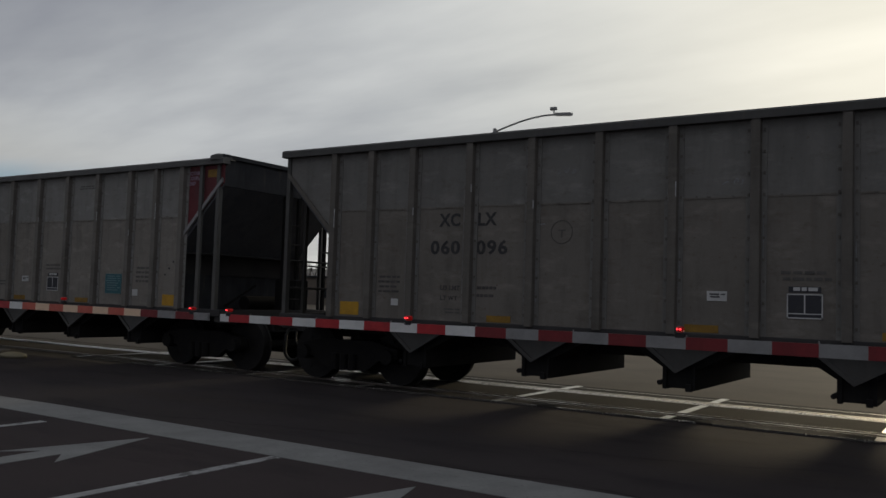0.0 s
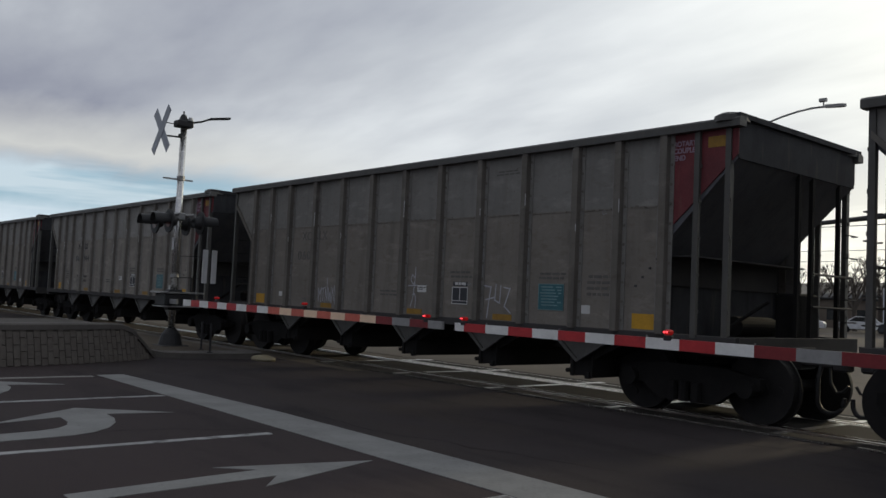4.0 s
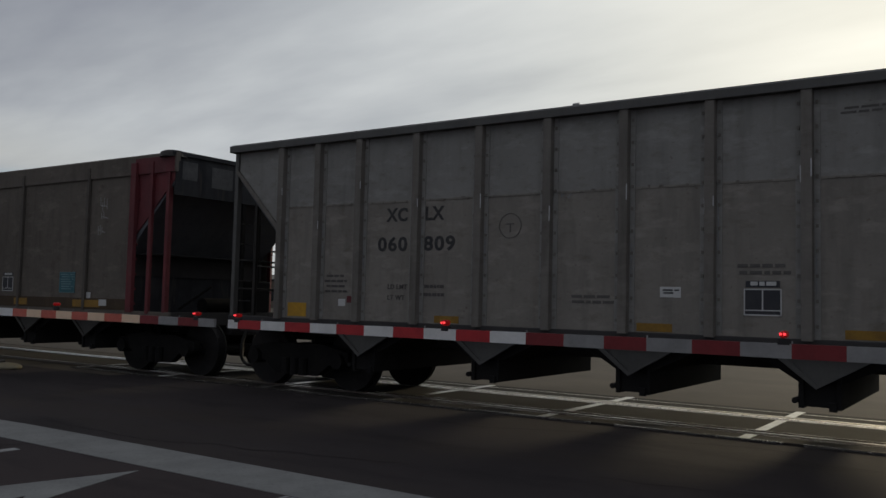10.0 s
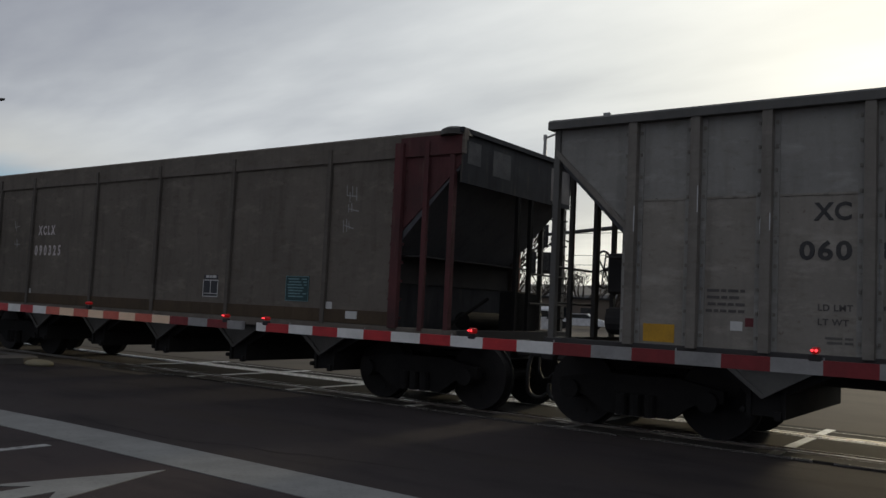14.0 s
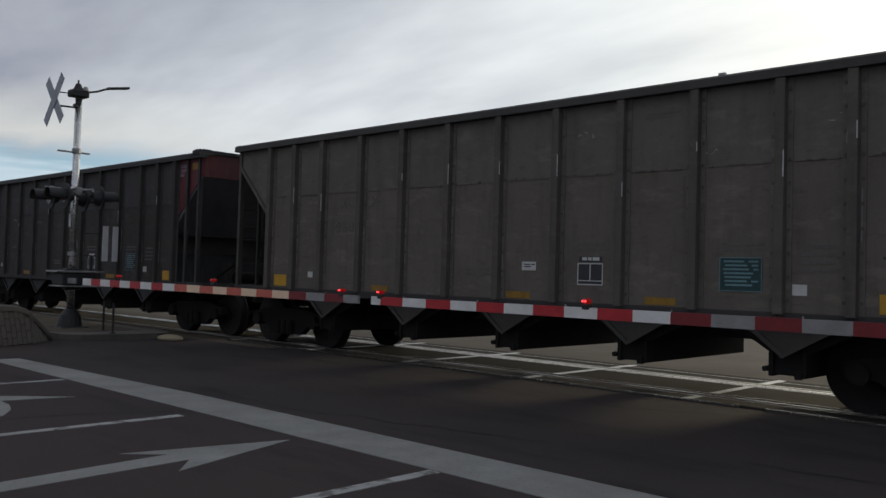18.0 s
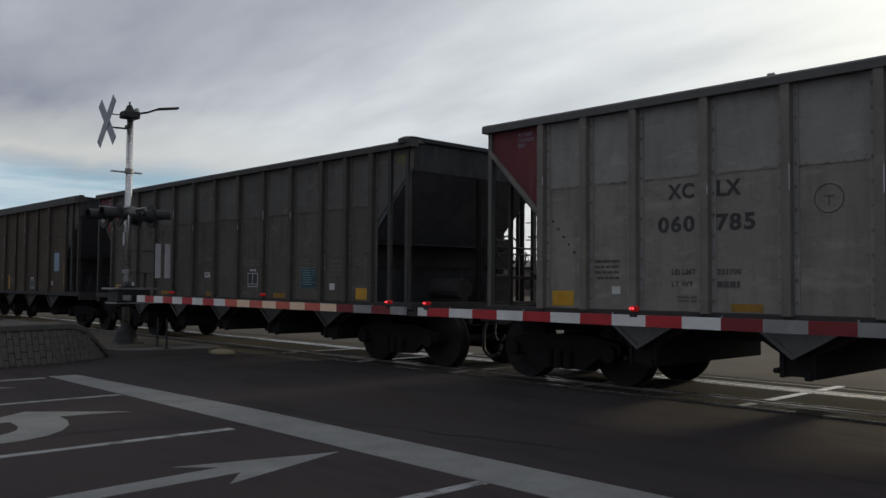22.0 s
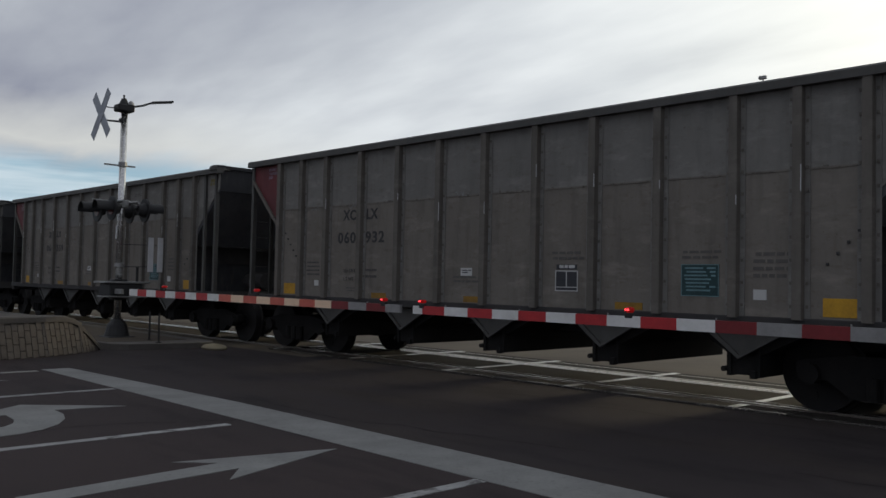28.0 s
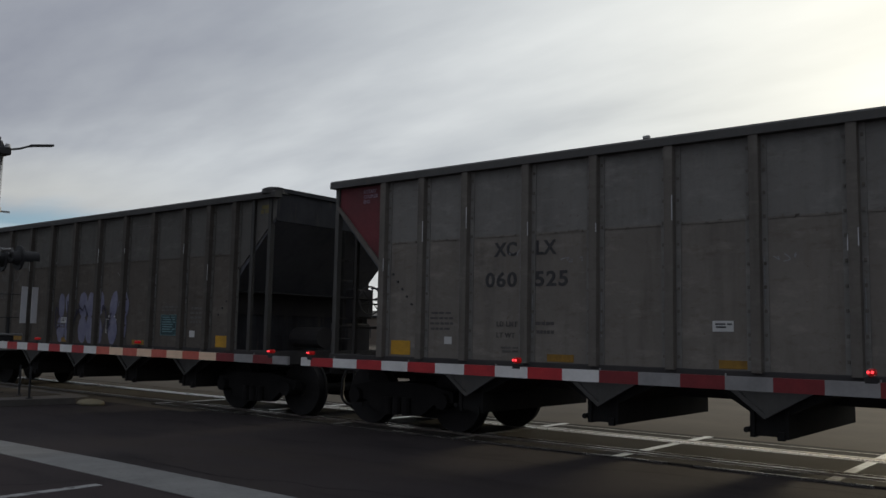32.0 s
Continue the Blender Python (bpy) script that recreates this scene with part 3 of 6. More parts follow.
marking("stop_line", "wide worn white stop line", [(-13.45, 4.42), (4.0, 4.53), (4.0, 5.16), (-8.8, 5.06), (-13.45, 4.83)])
for x, y1 in ((-10.75, 4.40), (-7.57, 4.22), (-4.37, 4.46), (-1.17, 4.40), (2.03, 4.40)):
    marking("lane_line", "thin white lane line worn near its end", [(x - 0.055, -30), (x + 0.055, -30), (x + 0.055, y1), (x - 0.055, y1)], paint="lane_paint")


def straight_arrow(x):
    marking("lane_arrow", "white straight ahead lane arrow painted on asphalt",
            [(x + 0.03, 1.75), (x + 0.27, 1.75), (x + 0.16, 3.30), (x + 0.44, 3.06), (x, 4.33), (x - 0.34, 3.0), (x - 0.10, 3.27)])


def turn_arrow(x, y):
    """A stem that swings over to the left into a broad head."""
    stem = ((0.12, -2.2), (0.09, -1.3), (0.04, -0.75), (0.0, -0.44), (-0.10, -0.22), (-0.31, 0.0), (-0.61, 0.17), (-0.91, 0.26))
    head = ((-1.22, 0.28), (-1.08, 0.99), (-1.79, 0.12), (-0.95, -0.95), (-1.16, -0.22))
    inner = ((-0.83, -0.24), (-0.62, -0.31), (-0.47, -0.43), (-0.37, -0.64), (-0.28, -1.2), (-0.20, -2.2))
    marking("lane_arrow", "white left turn lane arrow painted on asphalt", [(x + a, y + b) for a, b in stem + head + inner])


straight_arrow(-5.95)
straight_arrow(-2.75)
turn_arrow(-8.2, 2.93)
turn_arrow(-11.25, 2.63)
gutter = part("gutter", boxes((-13.34, -13.2, -30, 4.3, -0.1, 0.008)), "concrete")
tagged(gutter, "thin pale concrete gutter edge along the road", "gutter", kind="structure")


# ---- brick median ----
def median_base(u):
    """The foot of the brick slope, u along it in metres from far back, and the height of its top there."""
    pts = [(-14.3, -6.0), (-14.55, 1.5), (-14.72, 3.4), (-14.95, 4.4), (-15.28, 5.4), (-15.72, 6.2), (-16.25, 6.75)]
    i, left = 0, u
    while i < len(pts) - 2 and left > math.dist(pts[i], pts[i + 1]):
        left -= math.dist(pts[i], pts[i + 1])
        i += 1
    a, b = Vector(pts[i]), Vector(pts[i + 1])
    d = (b - a).normalized()
    p = a + d * left
    s = max(0.0, min(1.0, (13.12 - u) / 1.25))
    inward = Vector((-d.y, d.x))
    return p + inward * 0.30, inward, 0.64 * (1 - (1 - s) ** 1.7)


median = thing("brick_median", "low median mound faced with tan brick pavers and a concrete cap", "median", kind="structure")


def slope_face(bm):
    us = [0.25 * k for k in range(54)]
    rows = []
    for u in us:
        p, nrm, h = median_base(min(u, 13.1))
        back = 0.12 * h / 0.6 + 0.02
        rows.append([bm.verts.new((p.x, p.y, -0.1)), bm.verts.new((p.x + nrm.x * back, p.y + nrm.y * back, h)), bm.verts.new((p.x + nrm.x * 3.0, p.y + nrm.y * 0.3, h * 1.02)), bm.verts.new((p.x + nrm.x * 3.0, p.y + nrm.y * 0.3, -0.1))])
    for a, b in zip(rows, rows[1:]):
        for i in range(3):
            bm.faces.new((a[i], b[i], b[i + 1], a[i + 1]))
    bm.faces.new(rows[0]), bm.faces.new(rows[-1][::-1])
    bmesh.ops.recalc_face_normals(bm, faces=bm.faces[:])


part("mound", slope_face, "mortar", median)


def cap(bm):
    sec = []
    for k in range(54):
        p, nrm, h = median_base(min(0.25 * k, 13.1))
        b = 0.12 * h / 0.6 + 0.02
        ctr = Vector((p.x + nrm.x * (b + 0.1), p.y + nrm.y * (b + 0.1), h))
        sec.append([bm.verts.new(ctr + Vector((nrm.x * o, nrm.y * o, z))) for o, z in ((-0.14, -0.05), (-0.13, 0.035), (-0.08, 0.06), (0.14, 0.06), (0.16, -0.05))])
    for a, b in zip(sec, sec[1:]):
        for i in range(5):
            bm.faces.new((a[i], b[i], b[(i + 1) % 5], a[(i + 1) % 5]))
    bmesh.ops.recalc_face_normals(bm, faces=bm.faces[:])


part("cap", cap, "kerb", median, "pale rounded concrete cap")
island = part("traffic_island", lambda bm: prism(bm, [(-24, 6.3), (-16.35, 6.65), (-16.1, 6.9), (-15.95, 7.6), (-15.9, 8.3), (-16.05, 8.65), (-16.4, 8.8), (-24, 8.8)], -0.1, 0.11, "z"), "kerb")
tagged(island, "raised dirty concrete island under the crossing mast", "kerb island", kind="structure")
dirt = part("island_soil", lambda bm: prism(bm, [(-23.9, 6.45), (-16.9, 6.8), (-16.75, 7.3), (-16.8, 8.45), (-23.9, 8.5)], 0.05, 0.118, "z"), "earth")
tagged(dirt, "dark bare soil on the island", "soil", kind="structure")


# ---- crossing gate ----
def arm(x_tip, x_end, name_label):
    """A striped gate arm at y = 7.27, from its free tip to its pivot, with three lamps on top."""
    a = thing("gate_arm", name_label, "crossing gate", "gate arms")
    way = 1 if x_end > x_tip else -1
    first = way > 0
    x, k = x_tip, 0
    total = abs(x_end - x_tip)
    while abs(x - x_tip) < total - 0.01:
        step = (0.18 if first else 0.30) if k == 0 else 0.4064
        nx = x + way * step
        if abs(nx - x_tip) > total:
            nx = x_end
        f0, f1 = abs(x - x_tip) / total, abs(nx - x_tip) / total
        far = abs(x - x_tip) > 4.15
        mat = ("arm_grey" if far else "arm_white") if k % 2 == 0 else ("arm_red_old" if far else "arm_red")
        if not first and abs(x - x_tip) > 4.15:
            mat = "arm_white" if k % 2 == 0 else "arm_red"
        # this stretch takes the warm-lit colours
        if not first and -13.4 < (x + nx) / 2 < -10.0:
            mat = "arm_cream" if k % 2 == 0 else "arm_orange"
        elif not first and (x + nx) / 2 > -10.0:
            mat = "arm_grey" if k % 2 == 0 else "arm_red_old"
        zc0, zc1 = 1.078 + 0.018 * f0, 1.078 + 0.018 * f1
        h0, h1 = 0.052 + 0.014 * f0, 0.052 + 0.014 * f1

        def seg(bm, x=x, nx=nx, zc0=zc0, zc1=zc1, h0=h0, h1=h1):
            prism(bm, [(x, zc0 - h0), (nx, zc1 - h1), (nx, zc1 + h1), (x, zc0 + h0)], 7.243, 7.283, "y")
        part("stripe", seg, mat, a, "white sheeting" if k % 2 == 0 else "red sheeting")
        if k % 3 == 2:
            part("bolt", lambda bm, x=x, z=zc0 + h0: rod(bm, (x, 7.263, z - 0.01), (x, 7.263, z + 0.022), 0.007, seg=6), "galvanised", a)
        x, k = nx, k + 1
    return a


def arm_lamp(x, z, lit, parent, r=0.024):
    lamp = part("gate_lamp", lambda bm: [box(bm, x - 0.05, x + 0.05, 7.24, 7.29, z - 0.10, z - 0.045, 0.006), rod(bm, (x, 7.265, z - 0.12), (x, 7.265, z - 0.09), 0.02)], "dark_metal", parent)
    part("drum", lambda bm: [rod(bm, (x, 7.225, z - 0.012), (x, 7.305, z - 0.012), r, seg=14), rod(bm, (x, 7.21, z - 0.012), (x, 7.225, z - 0.012), r * 0.6, r, 14), rod(bm, (x, 7.305, z - 0.012), (x, 7.32, z - 0.012), r, r * 0.6, 14)], "red_lens_dim", lamp, "dull red lamp drum")
    if lit:
        part("lens", lambda bm: [rod(bm, (x + o, 7.203, z - 0.010), (x + o, 7.214, z - 0.010), r * 0.34, r * 0.4, 10) for o in (-r * 0.5, r * 0.5)], "red_lens", lamp, "glowing red lens")


left_arm = arm(-8.54, -16.95, "lowered red and white striped gate arm beside the median")
for lx, z, lit in ((-8.89, 1.20, True), (-12.12, 1.255, False), (-15.42, 1.25, False)):
    arm_lamp(lx, z, lit, left_arm)
right_arm = arm(-8.28, 3.4, "lowered red and white striped gate arm across the near lanes")
for lx, z, lit in ((-8.12, 1.20, True), (-4.99, 1.215, True), (-1.66, 1.235, True)):
    arm_lamp(lx, z, lit, right_arm, 0.024 if lx < -8 else 0.030)


def crossing_mast(m):
    g = thing("crossing_signal_mast", "tall aluminium crossing mast with crossbuck, flashing lamps and gate drive", "crossing signal", "crossing masts", at=m)
    part("base", lambda bm: [rod(bm, (0, 0, 0.1), (0, 0, 0.38), 0.27, 0.20, 16), rod(bm, (0, 0, 0.38), (0, 0, 0.50), 0.20, 0.10, 16), box(bm, -0.3, 0.3, -0.3, 0.3, -0.1, 0.135, 0.02)], "dark_metal", g, "black cast junction base")
    part("pole", lambda bm: rod(bm, (0, 0, 0.5), (0, 0, 4.98), 0.078, 0.07, 20), "mast", g, "brushed aluminium tube", smooth=True)
    part("collar", lambda bm: rod(bm, (0, 0, 1.62), (0, 0, 1.69), 0.1, seg=16), "galvanised", g)
    part("label_plate", boxes((-0.02, 0.06, -0.1, -0.082, 2.22, 2.5), bevel=0.004), "sign_white", g, "small white plate")
    head = part("lamp_head", lambda bm: [box(bm, -0.14, 0.14, -0.19, 0.17, 4.97, 5.12, 0.02), rod(bm, (0, -0.02, 5.12), (0, -0.02, 5.26), 0.11, 0.05, 12), rod(bm, (0, -0.02, 5.26), (0, -0.02, 5.34), 0.02)], "dark_metal", g, "dark bell and lamp housing")
    part("clear_cover", lambda bm: rod(bm, (0.09, 0.1, 5.12), (0.09, 0.1, 5.2), 0.07, 0.04, 12), "galvanised", head)
    part("light_arm", lambda bm: [tube(bm, [(0, 0.15, 5.10), (0, 0.4, 5.17), (0, 0.55, 5.24), (0, 0.72, 5.29), (0, 1.05, 5.345)], 0.022, 8), prism(bm, [(0.6, 5.245), (1.08, 5.335), (1.08, 5.38), (0.6, 5.29)], -0.07, 0.07, "x")], "dark_metal", g, "slim curved arm with flat lamp")
    part("step_bracket", lambda bm: [box(bm, -0.03, 0.03, -0.395, 0.27, 3.785, 3.815), rod(bm, (0, 0, 3.78), (0, 0, 3.88), 0.09, seg=14)], "galvanised", g)
    def board(bm, turn):
        m = Matrix.Translation((0.0, -0.5 - 0.012 * (turn > 0), 4.84)) @ Matrix.Rotation(radians(turn), 4, "Y")
        bmesh.ops.create_cube(bm, size=1, matrix=m @ Matrix.Diagonal((0.228, 0.010, 1.22, 1)))
    buck = part("crossbuck", lambda bm: [board(bm, a) for a in (42, -42)], "sign_back", g, "grey crossed sign boards seen from behind")
    part("bracket", lambda bm: [rod(bm, (0, -0.5, 5.02), (0, -0.05, 5.03), 0.012), rod(bm, (0, -0.5, 4.73), (0, -0.05, 4.75), 0.02), box(bm, -0.05, 0.05, -0.1, 0.0, 4.74, 4.82)], "dark_metal", buck)
    # crossarm with two pairs of hooded flashers
    bar = part("crossarm", lambda bm: [rod(bm, (-0.5, -0.16, 3.0), (0.5, -0.16, 3.0), 0.03), rod(bm, (-0.5, 0.16, 3.0), (0.5, 0.16, 3.0), 0.03), rod(bm, (0, -0.2, 3.0), (0, 0.2, 3.0), 0.05), box(bm, -0.13, 0.13, -0.12, 0.12, 2.88, 3.06, 0.02), rod(bm, (0, -0.62, 3.02), (0, 0.62, 3.0), 0.02)], "galvanised", g)
    for sx in (-0.38, 0.38):
        for sy in (-1, 1):
            def flasher(bm, sx=sx, sy=sy):
                rod(bm, (sx, sy * 0.20, 2.84), (sx, sy * 0.34, 2.84), 0.10, 0.16, 16)
                rod(bm, (sx, sy * 0.34, 2.84), (sx, sy * 0.37, 2.84), 0.255, seg=24)
                rod(bm, (sx, sy * 0.16, 2.9), (sx, sy * 0.22, 2.86), 0.04)
                seg = 14
                a = [(math.cos(radians(-20 + 220 * k / seg)), math.sin(radians(-20 + 220 * k / seg))) for k in range(seg + 1)]
                for (c0, s0), (c1, s1) in zip(a, a[1:]):
                    v = [bm.verts.new((sx + 0.155 * c, sy * d, 2.84 + 0.155 * q)) for c, q, d in ((c0, s0, 0.37), (c1, s1, 0.37), (c1, s1, 0.72), (c0, s0, 0.72))]
                    bm.faces.new(v)
            f = part("flasher", flasher, "dark_metal", g, "black hooded flashing lamp", key=("flasher", sx, sy))
            part("lens", lambda bm, sx=sx, sy=sy: rod(bm, (sx, sy * 0.372, 2.84), (sx, sy * 0.38, 2.84), 0.14, seg=18), "red_glass", f, key=("flasher_lens", sx, sy))
    drive = part("gate_drive", lambda bm: [box(bm, -0.28, 0.28, -0.30, 0.42, 1.0, 1.26, 0.02), box(bm, -0.12, 0.12, -0.16, 0.16, 0.9, 1.35, 0.02)], "dark_metal", g, "dark gate drive housing")
    part("plate", boxes((-0.3, 0.3, -0.42, 0.58, 1.265, 1.305), (-0.3, 0.3, -0.34, 0.5, 0.965, 0.995), bevel=0.006), "galvanised", drive, "flat grey mounting plate")
    part("upright", lambda bm: rod(bm, (0.1, 0.36, 1.3), (0.1, 0.36, 1.62), 0.03), "dark_metal", drive)
    part("pivot_arm", lambda bm: box(bm, 0.28, 0.62, -0.2, -0.14, 1.04, 1.15, 0.01), "galvanised", drive)
    for y in (0.68, 0.90):
        part("white_panel", boxes((0.02, 0.05, y - 0.06, y + 0.06, 1.52, 2.28), bevel=0.004), "sign_white", g, "tall narrow white plate", key=("white_panel", y))
    part("panel_bracket", lambda bm: [rod(bm, (0, 0.05, 1.62), (0, 0.95, 1.64), 0.008), rod(bm, (0, 0.05, 2.1), (0, 0.95, 2.12), 0.008)], "dark_metal", g)
    return g


mast = crossing_mast(pose(-18.1, 7.5, 0))
copy_thing(mast, pose(3.9, 7.1, -0.05, 0, 0, 180))
for x, y, h in ((-16.95, 7.7, 0.62), (-16.2, 7.55, 0.66)):
    p = thing("marker_post", "thin dark steel marker post on the island", "post", "marker posts", at=pose(x, y, 0.1))
    part("shaft", lambda bm: rod(bm, (0, 0, 0), (0, 0, 0.6), 0.022, seg=8), "dark_metal", p, key="marker_shaft")
    part("foot", lambda bm: rod(bm, (0, 0, 0), (0, 0, 0.03), 0.06, seg=10), "dark_metal", p, key="marker_foot")
nose = part("kerb_nose", lambda bm: bmesh.ops.create_icosphere(bm, subdivisions=3, radius=1.0, matrix=Matrix.LocRotScale((-15.55, 8.42, 0.03), None, (0.34, 0.22, 0.08))), "nose_sunlit")
tagged(nose, "rounded kerb end of the island, yellowed for the sun on it", "kerb", kind="structure")


# ---- cracks in the asphalt ----
def cracks(bm):
    r = random.Random(31)
    for x0, y0, ang, steps in ((-9.0, 5.35, 4, 40), (-3.4, 5.06, 0.5, 46), (-3.0, 6.6, 8, 26), (-6.4, 8.2, 2, 40), (-8.3, 2.2, 84, 24), (-12.0, 8.6, 3, 36)):
        p, a = Vector((x0, y0)), radians(ang)
        last = None
        for k in range(steps):
            d = Vector((math.cos(a), math.sin(a)))
            w = 0.003 + 0.005 * r.random()
            q = Vector((-d.y, d.x)) * w
            cur = (bm.verts.new((p.x + q.x, p.y + q.y, 0.0045)), bm.verts.new((p.x - q.x, p.y - q.y, 0.0045)))
            if last:
                bm.faces.new((last[0], last[1], cur[1], cur[0]))
            last = cur
            p = p + d * 0.12
            a += r.uniform(-0.35, 0.35) + (radians(ang) - a) * 0.2


tagged(part("asphalt_cracks", cracks, "rubber"), "thin dark cracks wandering over the asphalt", "cracks", kind="stuff")


# ---- hopper cars ----
HALF = 7.15                                # half the body's length
RIBS = dict(
    A=(-5.95, -5.14, -4.29, -3.20, -2.12, -1.05, 0.02, 1.10, 2.18, 3.26, 4.36, 5.18, 5.98),
    B=(-6.13, -4.65, -2.17, -0.04, 2.13, 4.5, 5.98),
    C=(-5.95, -4.74, -3.35, -2.26, -1.17, -0.08, 1.04, 2.15, 3.3, 4.5, 5.98),
)
SEAM, TOP, LOW = 2.90, 3.92, 1.10
LONG, WIDE, FLOOR_UP = 0.916, 1.07, 0.10     # from drawing units to metres along, across, and the lift over the rail


def side_plate(x0, x1, z0, z1, s):
    return boxes((x0, x1, s * 1.485, s * 1.50, z0, z1))


def rib(x, s, wide, deep):
    """A hat-section post on the side sheet, with the rivets of its flange."""
    def build(bm):
        o = s * 1.50
        prism(bm, [(x - wide, o + s * 0.012), (x - wide * 0.86, o + s * deep), (x + wide * 0.86, o + s * deep), (x + wide, o + s * 0.012)], LOW - 0.02, TOP, "z")
        if wide > 0.06:
            for k in range(10):
                for e in (-1, 1):
                    z, c = LOW + 0.14 + 0.28 * k, x + e * (wide + 0.032)
                    box(bm, c - 0.014, c + 0.014, o + s * 0.012, o + s * 0.026, z - 0.02, z + 0.02)
    return build


def rib_flange(x, s, wide):
    return boxes((x - wide - 0.065, x + wide + 0.065, s * 1.50, s * 1.512, LOW - 0.01, TOP))


def seam_rivets(ribs):
    r = random.Random(9)
    return [(a + 0.15 + 0.16 * k, r.uniform(0.008, 0.03), SEAM + r.uniform(-0.01, 0.02), r.uniform(0.006, 0.016)) for a, b in zip(ribs, ribs[1:]) for k in range(int((b - a - 0.2) / 0.16)) if r.random() < 0.4]


def end_corner(e, s, x0=5.95):
    """The side sheet's triangle over the sloping end."""
    def build(bm):
        prism(bm, [(e * x0, 2.48), (e * 7.09, 3.545), (e * 7.09, TOP), (e * x0, TOP)], s * 1.485, s * 1.50, "y")
    return build


def end_flange(e, s):
    return lambda bm: prism(bm, [(e * 5.95, 2.43), (e * 7.07, 3.55), (e * 7.07, 3.64), (e * 5.95, 2.53)], s * 1.50, s * 1.535, "y")


def slope_sheet(e):
    return lambda bm: prism(bm, [(e * 7.068, 3.64), (e * 7.068, 3.48), (e * 5.0, 1.37), (e * 4.85, 1.49)], -1.484, 1.484, "y")


def chute(x):
    """A hopper's V with two hanging door plates across the track."""
    def build(bm):
        prism(bm, [(x - 0.93, 0.99), (x - 0.30, 0.60), (x + 0.14, 0.60), (x + 0.93, 0.99)], -1.30, 1.30, "y")
        box(bm, x - 0.306, x - 0.25, -1.33, 1.33, 0.317, 0.76)
        box(bm, x + 0.10, x + 0.142, -1.33, 1.33, 0.317, 0.80)
        box(bm, x - 0.25, x + 0.10, -1.30, -1.26, 0.335, 0.62)
        box(bm, x - 0.25, x + 0.10, 1.26, 1.30, 0.335, 0.62)
        rod(bm, (x - 0.34, -1.36, 0.40), (x - 0.34, 1.36, 0.40), 0.035, seg=8)
        box(bm, x + 0.02, x + 0.10, -1.36, -1.30, 0.30, 0.40)
    return build


def gusset(x, s):
    """The side sheet's V below the sill, with a flange along its edges."""
    def build(bm):
        prism(bm, [(x - 0.66, 0.985), (x - 0.10, 0.545), (x + 0.66, 0.985)], s * 1.385, s * 1.40, "y")
        prism(bm, [(x - 0.66, 0.985), (x - 0.10, 0.545), (x - 0.09, 0.60), (x - 0.56, 0.985)], s * 1.40, s * 1.43, "y")
        prism(bm, [(x + 0.56, 0.985), (x - 0.09, 0.60), (x - 0.10, 0.545), (x + 0.66, 0.985)], s * 1.40, s * 1.43, "y")
    return build


def side_frame(s):
    def build(bm):
        y0, y1 = s * 0.98, s * 1.12
        prism(bm, [(-1.04, 0.60), (-1.04, 0.46), (-0.68, 0.40), (-0.42, 0.22), (0.42, 0.22), (0.68, 0.40), (1.04, 0.46), (1.04, 0.60), (0.62, 0.68), (0.5, 0.70), (-0.5, 0.70), (-0.62, 0.68)], y0, y1, "y")
        for x in (-0.87, 0.87):
            rod(bm, (x, s * 0.95, 0.47), (x, s * 1.2, 0.47), 0.12, seg=12)
        for x in (-0.18, 0.0, 0.18):
            rod(bm, (x, s * 1.16, 0.22), (x, s * 1.16, 0.48), 0.07, seg=8)
    return build


def wheelset(bm):
    for s in (-1, 1):
        y = s * 0.76
        rod(bm, (0, y - 0.065, 0), (0, y + 0.065, 0), 0.465, 0.455, 36) if s > 0 else rod(bm, (0, y + 0.065, 0), (0, y - 0.065, 0), 0.465, 0.455, 36)
        rod(bm, (0, s * 0.66, 0), (0, s * 0.695, 0), 0.495, seg=36)
        rod(bm, (0, s * 0.82, 0), (0, s * 0.86, 0), 0.13, seg=14)
        for k in range(3):
            a = 2.1 * k
            rod(bm, (0.28 * math.cos(a), s * 0.82, 0.28 * math.sin(a)), (0.28 * math.cos(a), s * 0.835, 0.28 * math.sin(a)), 0.05, seg=8)
    rod(bm, (0, -1.1, 0), (0, 1.1, 0), 0.08, seg=10)


WHEELSETS = {1: [], -1: []}


def bogie(car, x):
    b = part("bogie", lambda bm: [box(bm, -0.2, 0.2, -1.1, 1.1, 0.42, 0.70, 0.02), box(bm, -0.35, 0.35, -0.35, 0.35, 0.66, 0.78, 0.02), rod(bm, (-0.6, -0.4, 0.4), (0.6, -0.4, 0.36), 0.04), box(bm, -0.48, -0.40, -0.9, 0.9, 0.34, 0.5), box(bm, 0.40, 0.48, -0.9, 0.9, 0.34, 0.5)], "bogie_steel", car, "near-black cast steel bogie", key="bogie", at=pose(x, 0, 0))
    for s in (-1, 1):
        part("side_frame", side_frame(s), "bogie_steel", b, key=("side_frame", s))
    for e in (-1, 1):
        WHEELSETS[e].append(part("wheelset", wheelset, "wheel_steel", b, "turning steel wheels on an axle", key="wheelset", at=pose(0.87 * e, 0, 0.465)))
    return b


